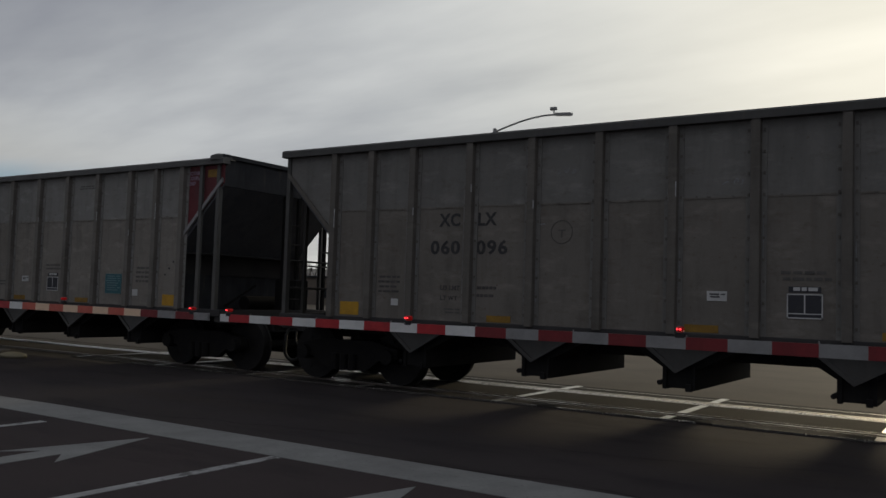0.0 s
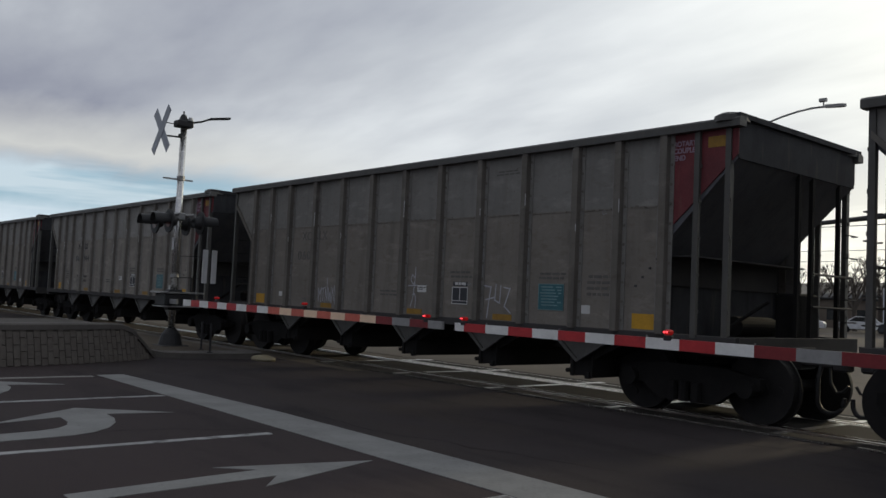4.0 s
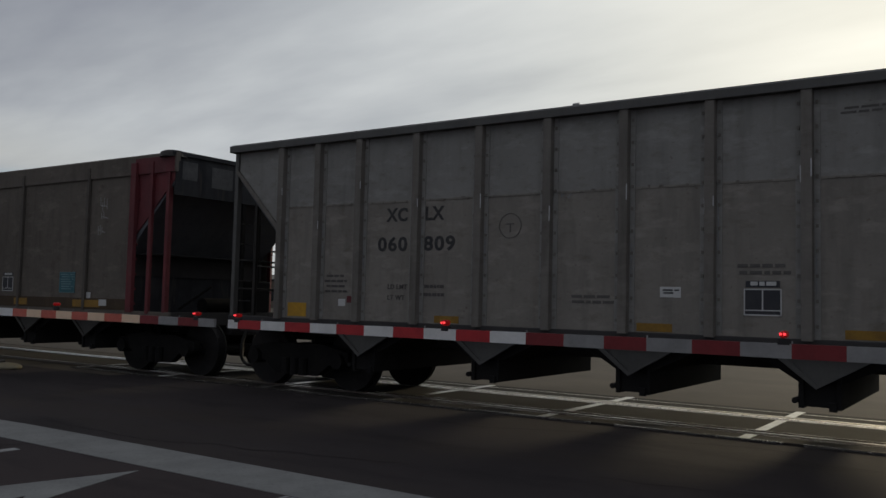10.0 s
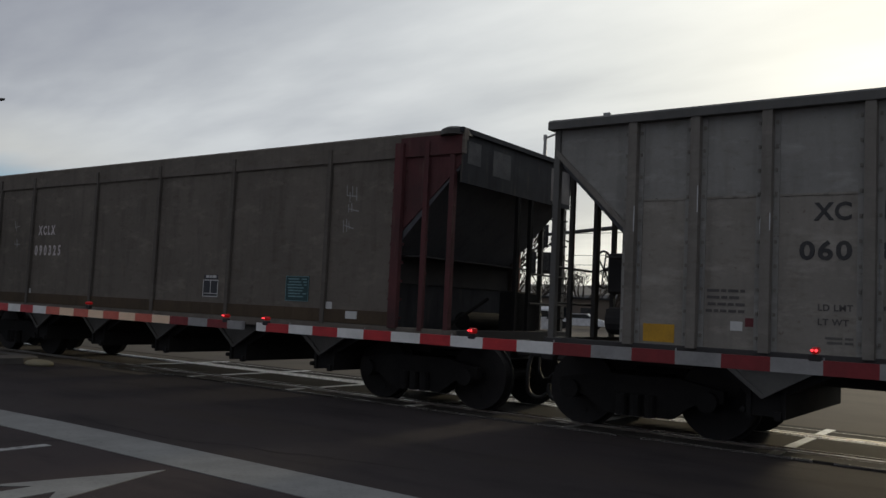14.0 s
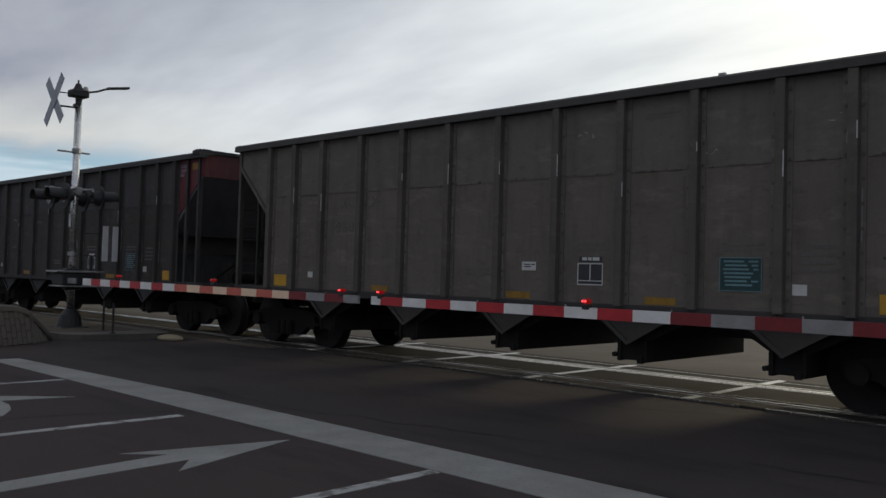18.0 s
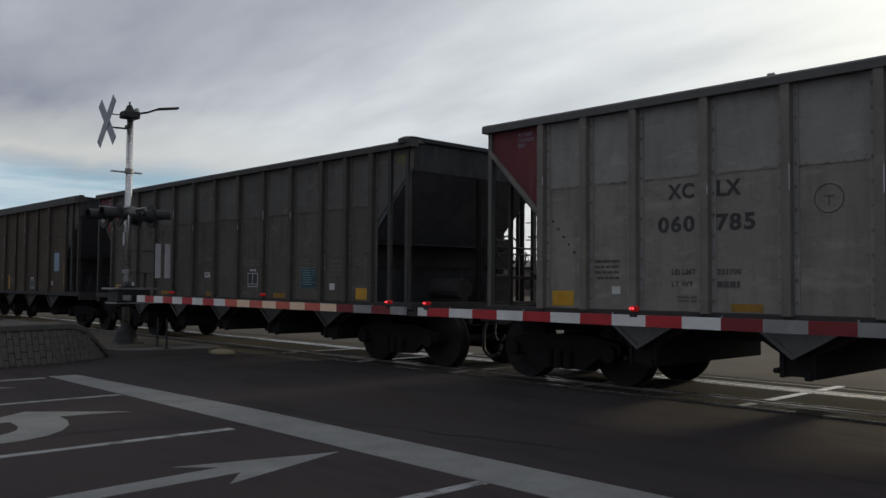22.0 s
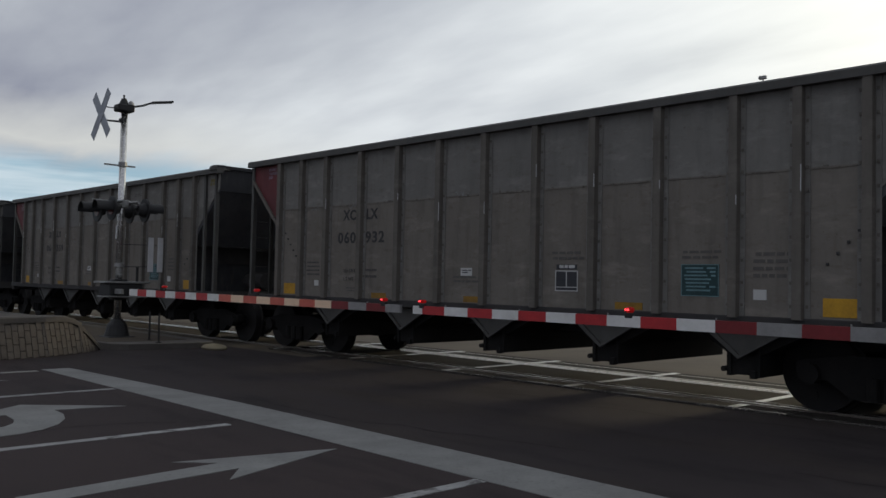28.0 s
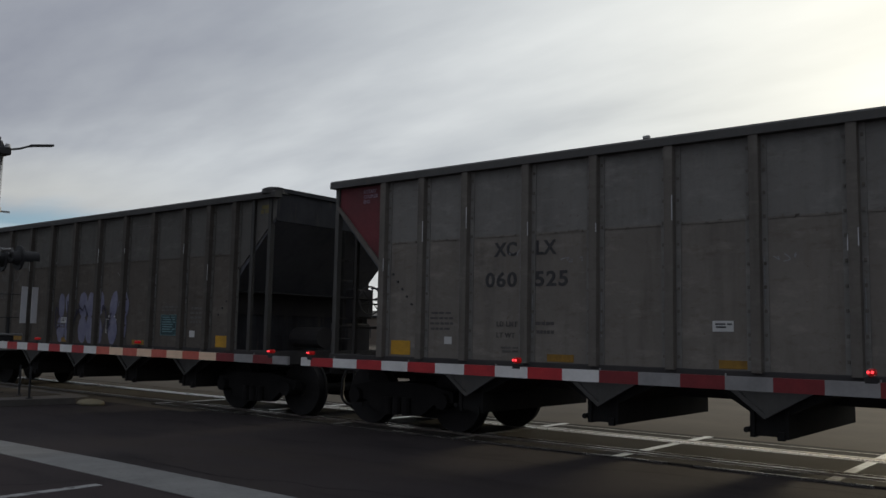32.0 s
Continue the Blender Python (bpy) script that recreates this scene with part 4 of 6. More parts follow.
def scribble(seed, w, h, n, r=0.014):
    """Loops of sprayed line, w by h, flat on y = 0."""
    def build(bm):
        rng, layer = random.Random(seed), [0.0]
        for k in range(n):
            cx, cz = (k + 0.5) * w / n - w / 2, 0.0
            pts = [(cx + rng.uniform(-0.6, 0.6) * w / n, cz + h * rng.uniform(-0.5, 0.5)) for _ in range(5)]
            curve = []
            for a, b, c in zip(pts, pts[1:], pts[2:]):
                for t in (0, 0.25, 0.5, 0.75):
                    m0, m1 = ((a[0] + b[0]) / 2, (a[1] + b[1]) / 2), ((b[0] + c[0]) / 2, (b[1] + c[1]) / 2)
                    curve.append(((1 - t) ** 2 * m0[0] + 2 * t * (1 - t) * b[0] + t * t * m1[0], (1 - t) ** 2 * m0[1] + 2 * t * (1 - t) * b[1] + t * t * m1[1]))
            for (x0, z0), (x1, z1) in zip(curve, curve[1:]):
                d = Vector((x1 - x0, z1 - z0))
                if d.length < 1e-4:
                    continue
                q = Vector((-d.y, d.x)).normalized() * r
                d = d.normalized() * r * 0.6
                layer[0] -= 0.0002
                bm.faces.new([bm.verts.new((px, layer[0], pz)) for px, pz in ((x0 - d.x + q.x, z0 - d.y + q.y), (x1 + d.x + q.x, z1 + d.y + q.y), (x1 + d.x - q.x, z1 + d.y - q.y), (x0 - d.x - q.x, z0 - d.y - q.y))])
    return build


def strokes(r, *lines):
    """Sprayed lines through the given points, flat on y = 0."""
    def build(bm):
        layer = 0.0
        for line in lines:
            for (x0, z0), (x1, z1) in zip(line, line[1:]):
                d = Vector((x1 - x0, z1 - z0)).normalized() * r
                layer -= 0.0004
                bm.faces.new([bm.verts.new((px, layer, pz)) for px, pz in ((x0 - d.x - d.y, z0 - d.y + d.x), (x1 + d.x - d.y, z1 + d.y + d.x), (x1 + d.x + d.y, z1 + d.y - d.x), (x0 - d.x + d.y, z0 - d.y - d.x))])
    return build


def bars(w, h, rows, seed, fill=0.55, word=0.16):
    """Rows of short bars in place of small print, w by h, facing -y."""
    def build(bm):
        rng = random.Random(seed)
        for r in range(rows):
            z1 = h / 2 - r * h / rows
            z0 = z1 - h / rows * fill
            x = -w / 2 + rng.uniform(0, 0.12) * w
            while x < w / 2 - 0.05:
                nx = min(w / 2, x + word * rng.uniform(0.5, 1.5))
                box(bm, x, nx, -0.002, 0.002, z0, z1)
                x = nx + word * 0.22
    return build


CARS = {
    # place in the train: style, paint, end with red, lettering, shade of lettering, extras
    -1: ("A", "taupe", 1, ("XC", "LX", "060", "118"), "letter_dark", ""),
    0: ("A", "taupe", 1, ("XC", "LX", "060", "096"), "letter_dark", ""),
    1: ("A", "grey", 1, ("XC", "LX", "061", "042"), "letter_dark", "stripe"),
    2: ("A", "taupe", 1, ("XC", "LX", "060", "786"), "letter_mid", "tags"),
    3: ("A", "taupe", 1, ("XC", "LX", "060", ""), "letter_faint", "tags"),
    4: ("A", "grey", 1, ("XC", "LX", "060", "944"), "letter_dark", ""),
    5: ("A", "grey", 1, ("XC", "LX", "060", "923"), "letter_dark", "stripe"),
    6: ("A", "grey", 1, ("XC", "LX", "060", "809"), "letter_dark", "stripe"),
    7: ("B", "olive", 1, ("XCLX", "", "090265", ""), "letter_white", ""),
    8: ("A", "grey", 1, ("XC", "LX", "060", "821"), "letter_dark", "stripe"),
    9: ("B", "olive", 1, ("XCLX", "", "090325", ""), "letter_white", ""),
    10: ("A", "taupe", 1, ("XC", "LX", "060", ""), "letter_faint", ""),
    11: ("A", "olive", 1, ("XC", "LX", "060", ""), "letter_faint", ""),
    12: ("A", "black", 1, ("", "", "", ""), "letter_faint", "star"),
    13: ("A", "grey", -1, ("XC", "LX", "060", "785"), "letter_dark", ""),
    14: ("A", "drab", -1, ("XC", "LX", "060", "819"), "letter_dark", ""),
    15: ("C", "brown", -1, ("XC", "LX", "090", "217"), "letter_red", "patches"),
    16: ("A", "taupe", -1, ("XC", "LX", "060", ""), "letter_faint", "pink"),
    17: ("A", "taupe", -1, ("XC", "LX", "060", "932"), "letter_dark", ""),
    18: ("A", "taupe", -1, ("XC", "LX", "060", "559"), "letter_dark", ""),
    19: ("A", "taupe", -1, ("XC", "LX", "060", "525"), "letter_dark", ""),
    20: ("A", "drab", -1, ("XC", "LX", "060", ""), "letter_faint", "blue"),
    21: ("A", "taupe", -1, ("XC", "LX", "060", ""), "letter_faint", ""),
}
LABELS = dict(A="open %s hopper car with hat-section ribs and sloping ends", B="open %s hopper car with smooth sides and thin posts", C="open dark %s hopper car with white number patches and rusty ribs")


def decal(name, car, x, z, me_build, mat, label="", key=None, y=-1.503):
    return part(name, me_build, mat, car, label, key, pose(x + 0.09, y, z))


def stencil(car, text, x, z, size, mat, width=1.0, heavy=0.008, y=-1.504, gap=1.0, name="lettering"):
    if text:
        ob = new(name, letters(text, size, mat, width, heavy, gap))
        ob.parent, ob.matrix_basis = car, pose(x + 0.09, y, z)
        return ob


def hopper_car(n):
    style, paint, red_end, text, ink, extra = CARS[n]
    words = {"grey": "weathered grey", "taupe": "dusty taupe", "drab": "dull drab", "olive": "dull brownish grey", "brown": "brown", "black": "sooty black"}[paint]
    car = thing("hopper_car", LABELS[style] % words, "hopper car", "cars of the passing train")
    ribs = RIBS[style]
    up, low, post = paint, paint + "_low", paint + "_rib"
    if style == "B":
        up = low
    chord0 = 3.70 if style == "B" else 3.90
    rise = 0.11 if style == "C" else 0.045 if style == "B" else 0.0
    for s in (-1, 1):
        for x0, x1 in zip(ribs, ribs[1:]):
            if style == "A":
                part("side_panel", side_plate(x0, x1, SEAM + 0.003, TOP, s), up, car, key=("upper", style, x0, s))
                part("side_panel", side_plate(x0, x1, LOW, SEAM, s), low, car, key=("lower", style, x0, s))
            else:
                part("side_panel", side_plate(x0, x1, LOW, TOP, s), low, car, key=("whole", style, x0, s))
        if style != "B":
            part("seam", lambda bm, s=s, ribs=ribs: [box(bm, a + 0.11, b - 0.11, s * 1.50, s * 1.506, SEAM - 0.012, SEAM + 0.012) for a, b in zip(ribs, ribs[1:])] + [box(bm, a + 0.2 + 0.22 * k, a + 0.225 + 0.22 * k, s * 1.506, s * 1.516, SEAM - 0.012, SEAM + 0.013) for a, b in zip(ribs, ribs[1:]) for k in range(int((b - a - 0.3) / 0.22) + 1)], low, car, key=("seam", style, s))
            tagged(part("rivet_line", lambda bm, s=s, ribs=ribs: [box(bm, x - w, x + w, s * 1.506, s * 1.518, z - h * 0.7, z + h * 0.7) for x, w, z, h in seam_rivets(ribs)], post, car, key=("rivet_line", style, s)), kind="stuff")
        for i, x in enumerate(ribs):
            wide, deep = (0.066, 0.085) if style == "A" else (0.045, 0.05) if style == "B" else ((0.10, 0.09) if i % 2 else (0.05, 0.06))
            if wide > 0.06:
                part("rib_flange", rib_flange(x, s, wide), up, car, key=("rib_flange", style, x, s))
            last = style == "B" and x == ribs[-1]
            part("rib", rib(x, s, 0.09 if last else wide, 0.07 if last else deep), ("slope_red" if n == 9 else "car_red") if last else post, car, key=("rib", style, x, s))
        for e in (-1, 1):
            red = e == red_end and s == -1
            red_paint = "slope_red" if n == 9 else "car_red"
            part("end_corner", end_corner(e, s, 6.13 if style == "B" and e < 0 else 5.95), red_paint if red else up, car, "faded red end panel" if red else "", key=("end_corner", e, s, style == "B"))
            if (e < 0 and style != "B") or extra == "stripe":
                part("end_flange", end_flange(e, s), post if not (red and extra == "stripe") else "arm_grey" if n == 1 else paint + "_chord", car, key=("end_flange", e, s))
            # end posts in the darkened paint give their backlit look
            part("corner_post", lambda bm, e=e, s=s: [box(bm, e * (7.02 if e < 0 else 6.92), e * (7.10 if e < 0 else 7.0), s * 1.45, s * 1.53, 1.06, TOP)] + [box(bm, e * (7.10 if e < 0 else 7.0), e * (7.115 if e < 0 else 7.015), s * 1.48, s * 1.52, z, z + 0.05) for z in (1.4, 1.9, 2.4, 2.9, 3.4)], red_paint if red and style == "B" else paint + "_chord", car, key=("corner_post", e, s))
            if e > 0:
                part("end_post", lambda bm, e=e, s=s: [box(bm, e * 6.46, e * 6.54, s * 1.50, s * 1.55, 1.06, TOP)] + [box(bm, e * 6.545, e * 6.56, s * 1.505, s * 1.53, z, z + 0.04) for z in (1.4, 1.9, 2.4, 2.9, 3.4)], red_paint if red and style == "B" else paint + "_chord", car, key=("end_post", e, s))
            if style == "B" and red:
                part("chord_sleeve", boxes((e * 5.98, e * 7.125, s * 1.53, s * 1.536, 3.70, 4.0)), red_paint, car, "faded red end of the top chord", key=("chord_sleeve", e, s))
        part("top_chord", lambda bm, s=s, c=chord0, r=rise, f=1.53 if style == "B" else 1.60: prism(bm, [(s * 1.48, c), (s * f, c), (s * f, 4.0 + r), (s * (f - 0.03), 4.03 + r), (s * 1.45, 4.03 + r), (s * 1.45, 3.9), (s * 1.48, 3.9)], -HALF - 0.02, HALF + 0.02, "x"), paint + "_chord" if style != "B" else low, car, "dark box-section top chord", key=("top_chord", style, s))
        part("side_sill", boxes((-HALF, HALF, s * 1.40, s * 1.535, 0.97, 1.10), bevel=0.01), "steel_black" if style != "B" else low, car, key=("side_sill", s))
        if style == "B":
            part("lower_band", boxes((-5.95, 5.98, s * 1.50, s * 1.53, 1.11, 1.32)), "rust_band", car, key=("lower_band", s))
    for e in (-1, 1):
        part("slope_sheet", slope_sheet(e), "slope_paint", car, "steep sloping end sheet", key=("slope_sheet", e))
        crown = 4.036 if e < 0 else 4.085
        part("end_chord", boxes((e * 7.05, e * (7.13 if e < 0 else 7.15), -1.56, 1.58, crown - 0.075, crown)), "end_shade" if e > 0 else paint + "_chord", car, key=("end_chord", e))
        plate = part("end_plate", boxes((e * 7.07, e * 7.09, -1.48, 1.48, 3.28 if style == "B" else 3.482, crown - 0.075)), "slope_red" if paint == "black" and e == red_end else "end_shade", car, "plate over the slope, shaded in its colour", key=("end_plate", e, style == "B"))
        if style == "B" and e > 0:
            # pale patches: worn paint, and at the far corner sunlight painted on
            for y0, y1, z0, z1 in ((0.86, 1.44, 3.36, 3.93), (-0.75, -0.30, 3.50, 3.90), (-1.35, -1.05, 3.58, 3.92)):
                part("bare_patch", boxes((7.09, 7.094, y0, y1, z0, z1)), "patch_grey" if y0 > 0 else "arm_grey_dull", plate, "pale patch of worn paint and painted-on light", key=("bare_patch", y0))
        if e > 0:
            for s in (-1, 1):
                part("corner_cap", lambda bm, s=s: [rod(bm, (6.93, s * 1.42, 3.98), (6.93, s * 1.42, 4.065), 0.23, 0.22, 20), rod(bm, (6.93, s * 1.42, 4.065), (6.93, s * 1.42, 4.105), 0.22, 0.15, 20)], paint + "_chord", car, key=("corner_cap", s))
        plat = part("end_platform", lambda bm, e=e: [box(bm, e * 5.9, e * 7.14, -1.45, 1.45, 0.96, 1.05), box(bm, e * 7.0, e * 7.18, -1.5, 1.5, 0.86, 1.1)], "steel_black", car, key=("end_platform", e))
        # forward stanchions near black, to sink into the shade behind them
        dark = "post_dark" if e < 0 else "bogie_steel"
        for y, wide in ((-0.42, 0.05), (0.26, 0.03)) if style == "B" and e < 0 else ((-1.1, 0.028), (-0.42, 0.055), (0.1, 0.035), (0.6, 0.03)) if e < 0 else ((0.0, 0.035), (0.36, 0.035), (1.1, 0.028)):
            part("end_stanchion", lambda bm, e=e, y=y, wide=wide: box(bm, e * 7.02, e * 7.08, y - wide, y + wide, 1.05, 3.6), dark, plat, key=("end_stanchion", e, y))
        for z in (2.05, 1.56):
            y0, y1 = (-1.46, -0.42) if e < 0 else (0.36, 1.46)
            part("handrail", lambda bm, e=e, z=z, y0=y0, y1=y1: rod(bm, (e * 7.09, y0, z), (e * 7.09, y1, z), 0.017), "steel_black", plat, key=("handrail", e, z))
        for z in (1.35, 1.7, 2.35, 2.7):
            for s in (-1, 1) if e < 0 else (1,):
                part("grab_iron", lambda bm, e=e, s=s, z=z: tube(bm, [(e * 7.1, s * 1.42, z), (e * 7.19, s * 1.42, z), (e * 7.19, s * 1.15, z), (e * 7.1, s * 1.15, z)], 0.011, 6), "steel_black", plat, key=("grab_iron", e, s, z))
        part("cross_beam", lambda bm, e=e: [box(bm, e * 5.75, e * 5.85, -1.45, 1.45, 1.05, 2.18)], "end_shade", car, key=("cross_beam", e))
        part("shear_plate", boxes((e * 5.86, e * 6.35, -1.42, 1.42, 2.18, 2.2), (e * 5.86, e * 5.90, -1.42, 1.42, 1.78, 2.18)), "steel_black", car, "shelf plate under the slope", key=("shear_plate", e))
        part("coupler", lambda bm, e=e: [box(bm, e * 7.1, e * 7.72, -0.09, 0.09, 0.72, 0.92, 0.02), box(bm, e * 7.68, e * 7.885, -0.17 if e > 0 else -0.05, 0.05 if e > 0 else 0.17, 0.68, 0.96, 0.03), box(bm, e * 6.9, e * 7.2, -0.3, 0.3, 0.66, 0.98, 0.02)], "steel_black", car, "knuckle coupler", key=("coupler", e))
        part("air_hose", lambda bm, e=e: tube(bm, [(e * 7.57, -0.24, 0.74), (e * 7.575, -0.32, 0.60), (e * 7.58, -0.34, 0.42)] + [(e * (7.73 - 0.15 * math.cos(math.pi * k / 10)), -0.34 + 0.012 * k, 0.28 - 0.16 * math.sin(math.pi * k / 10)) for k in range(10)] + [(e * 7.885, -0.22, 0.34)], 0.032, 8), "hose", car, "hanging black air hose", key=("air_hose", e))
        part("jumper_hose", lambda bm, e=e: tube(bm, [(e * 7.62, -0.1, 0.72), (e * 7.66, -0.16, 0.52), (e * 7.74, -0.16, 0.40), (e * 7.83, -0.14, 0.42), (e * 7.89, -0.12, 0.5)], 0.022, 8), "hose", car, "looped black hose", key=("jumper_hose", e))
        bogie(car, 6.05 * e)
    bx, by = (-7.18, 0.05) if red_end == 1 else (7.18, 0.62)
    sgn = -1 if bx < 0 else 1
    hand_wheel = part("brake_wheel", lambda bm: ring(bm, (bx, by, 2.12), (1, 0, 0), 0.28, 0.018), "steel_black", car, "spoked brake wheel", key=("brake_wheel", red_end))
    part("shaft", lambda bm: rod(bm, (bx, by, 2.12), (bx - 0.28 * sgn, by, 2.12), 0.03), "steel_black", hand_wheel, key=("brake_shaft", red_end))
    for a in (0.3, 1.35, 2.4, 3.45, 4.5, 5.55):
        part("spoke", lambda bm, a=a: rod(bm, (bx, by, 2.12), (bx, by + 0.27 * math.cos(a), 2.12 + 0.27 * math.sin(a)), 0.012, seg=5), "steel_black", hand_wheel, key=("brake_spoke", red_end, a))
    part("brake_gear", lambda bm: [box(bm, sgn * 6.72, sgn * 7.0, by - 0.23, by + 0.25, 1.75, 2.35, 0.03), box(bm, sgn * 6.4, sgn * 6.9, 0.3, 0.9, 1.05, 1.65, 0.03), rod(bm, (sgn * 6.9, -0.2, 1.35), (sgn * 6.1, -0.2, 1.35), 0.2, seg=14)], "steel_black", car, key=("brake_gear", red_end))
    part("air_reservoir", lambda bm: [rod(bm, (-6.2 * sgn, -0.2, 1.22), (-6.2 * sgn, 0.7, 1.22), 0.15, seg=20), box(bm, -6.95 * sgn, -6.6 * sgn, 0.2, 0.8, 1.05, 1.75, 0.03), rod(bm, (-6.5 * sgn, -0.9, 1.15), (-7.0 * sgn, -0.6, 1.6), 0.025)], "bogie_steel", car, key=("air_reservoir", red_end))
    part("centre_sill", boxes((-7.2, 7.2, -0.24, 0.24, 0.66, 0.96)), "steel_black", car, key="centre_sill")
    part("hopper_floor", boxes((-5.6, 5.6, -1.484, 1.484, 1.03, 1.07)), "steel_black", car, key="hopper_floor")
    for x in (-4.24, -2.04, 0.14, 2.34, 4.46):
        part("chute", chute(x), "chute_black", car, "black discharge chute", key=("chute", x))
        for s in (-1, 1):
            # gussets darkened for the shade below the sill
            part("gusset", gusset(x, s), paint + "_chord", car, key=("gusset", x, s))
    # marks on the near side
    if style == "B":
        stencil(car, text[0], -4.16, 2.72, 0.28, ink, 0.66, 0.010, gap=1.6)
        stencil(car, text[2], -4.07, 2.27, 0.30, ink, 0.72, 0.010, gap=1.75)
        for x, w in ((-4.78, 0.95), (-2.15, 0.47), (0.15, 0.45), (2.14, 0.50), (4.5, 0.90)) if n != 9 else ():
            decal("reflector", car, x, 1.215, boxes((-w / 2, w / 2, -0.003, 0.003, -0.07, 0.07)), "yellow_dim", "yellow reflective strip", ("reflector", w), -1.533)
        decal("reflector", car, 5.04, 1.24, boxes((-0.12, 0.12, -0.003, 0.003, -0.06, 0.06)), "placard_white", "", "white_reflector", -1.533)
        for x, z, k in ((-5.42, 2.86, 0), (-5.38, 2.46, 1), (4.9, 3.2, 2), (4.95, 2.98, 3), (4.86, 2.72, 4)):
            cut = random.Random(k)
            decal("scrape", car, x, z, strokes(0.009, *[[(a, cut.uniform(0.0, 0.12)), (a + 0.01, cut.uniform(-0.16, -0.02))] for a in (-0.12, -0.05, 0.0, 0.09)[:2 + k % 3]], [(-0.1, -0.04), (0.1, -0.02 - 0.02 * k)]), "arm_grey", "", ("scrape", x))
    elif style == "C":
        for x, w in ((-3.98, 0.84), (-2.93, 0.80)):
            decal("number_patch", car, x, 2.05, boxes((-w / 2, w / 2, -0.004, 0.004, -0.43, 0.43)), "patch_grey", "dirty white painted number patch", ("number_patch", w))
        stencil(car, text[0], -3.92, 2.25, 0.245, ink, 0.9, 0.018, -1.511, 1.2)
        stencil(car, text[1], -2.93, 2.27, 0.245, ink, 0.9, 0.018, -1.511, 1.2)
        stencil(car, text[2], -3.92, 1.87, 0.265, ink, 0.9, 0.018, -1.511, 1.1)
        stencil(car, text[3], -2.93, 1.89, 0.265, ink, 0.9, 0.018, -1.511, 1.1)
        for x, h in ((-5.82, 0.85), (-2.8, 0.5), (0.18, 0.5), (3.03, 0.5), (5.70, 0.85)):
            decal("reflector", car, x, 1.15 + h / 2, boxes((-0.05, 0.05, -0.003, 0.003, -h / 2, h / 2)), "yellow", "upright yellow reflective strip", ("upright_reflector", h))
        decal("end_patch", car, -5.42, 3.2, boxes((-0.5, 0.5, -0.003, 0.003, -0.64, 0.64)), "car_red", "faded red paint", "end_patch")
        decal("placard", car, 5.0, 2.07, boxes((-0.22, 0.22, -0.004, 0.004, -0.3, 0.3)), "blue", "pale blue placard", "blue_placard")
        decal("small_print", car, 0.6, 1.42, bars(0.5, 0.22, 3, 4), "letter_faint", "", "print_c")
        chips = random.Random(77)
        for i, x in enumerate(ribs[1:]):
            face = -1.592 if i % 2 == 0 else -1.562
            for c in range(3 if i % 2 == 0 else 2):
                zc = chips.uniform(2.2, 3.75)
                for k in range(chips.randint(3, 6)):
                    w, h = chips.uniform(0.008, 0.05 if i % 2 == 0 else 0.03), chips.uniform(0.02, 0.13)
                    decal("paint_chip", car, x - 0.09 + chips.uniform(-0.045, 0.045) * (1.0 if i % 2 == 0 else 0.5), zc + chips.uniform(-0.22, 0.22), lambda bm, w=w, h=h, k=k: prism(bm, [(-w / 2, -h / 2), (w * 0.2, -h * 0.6), (w / 2, -h * 0.1), (w * 0.3, h / 2), (-w * 0.3, h * 0.35)], -0.001 - 0.0005 * k, 0.0, "y"), "chip", "", ("chip", i, c, k), face)
    else:
        for i, (tx, x, z) in enumerate(zip(text, (-3.67, -3.00, -3.75, -2.90), (2.69, 2.69, 2.25, 2.25))):
            stencil(car, tx, x, z, 0.275 if i < 2 else 0.29, ink, 0.95 if i < 2 else 1.16, 0.008 if ink in ("letter_dark", "letter_mid") else 0.002, gap=1.1 if i < 2 else 1.14)
        for x, w, h, m in ((-5.66, 0.40, 0.22, "yellow"), (-2.75, 0.42, 0.10, "yellow_dim"), (0.32 if red_end == 1 else -0.32, 0.45, 0.10, "yellow_dim"), (2.69, 0.45, 0.10, "yellow_dim"), (5.62, 0.50, 0.22, "yellow")):
            decal("reflector", car, x, 1.24 if h > 0.2 else 1.165, boxes((-w / 2, w / 2, -0.003, 0.003, -h / 2, h / 2)), m, "yellow reflective sheet", ("reflector", w, h))
    if style != "C":
        xt, zt = (3.78, 1.54) if style == "A" else (3.775, 1.63)
        tp = decal("placard", car, xt, zt, boxes((-0.27, 0.27, -0.004, 0.004, -0.21, 0.21)), "placard_dark" if paint == "black" else "teal_dark" if paint in ("drab", "taupe", "olive") and n > 8 else "teal", "notice placard with small print", "teal_placard")
        part("print", bars(0.45, 0.34, 7, 3, 0.45, 0.25), "pale_teal", tp, key="teal_print", at=pose(0, -0.006, 0))
        part("border", boxes((-0.27, 0.27, -0.006, 0.0, 0.2, 0.21), (-0.27, 0.27, -0.006, 0.0, -0.21, -0.2), (-0.27, -0.26, -0.006, 0.0, -0.2, 0.2), (0.26, 0.27, -0.006, 0.0, -0.2, 0.2)), "pale_teal", tp, key="teal_border")
    xn, zn = {"A": (1.60, 1.50), "B": (1.55, 1.58), "C": (2.67, 1.33)}[style]
    note = decal("dimension_box", car, xn, zn, boxes((-0.20, 0.20, -0.003, 0.003, -0.15, 0.15), (-0.19, 0.19, -0.002, 0.002, 0.17, 0.245)), "stencil_ground", "black stencil box with white border", "dimension_box")
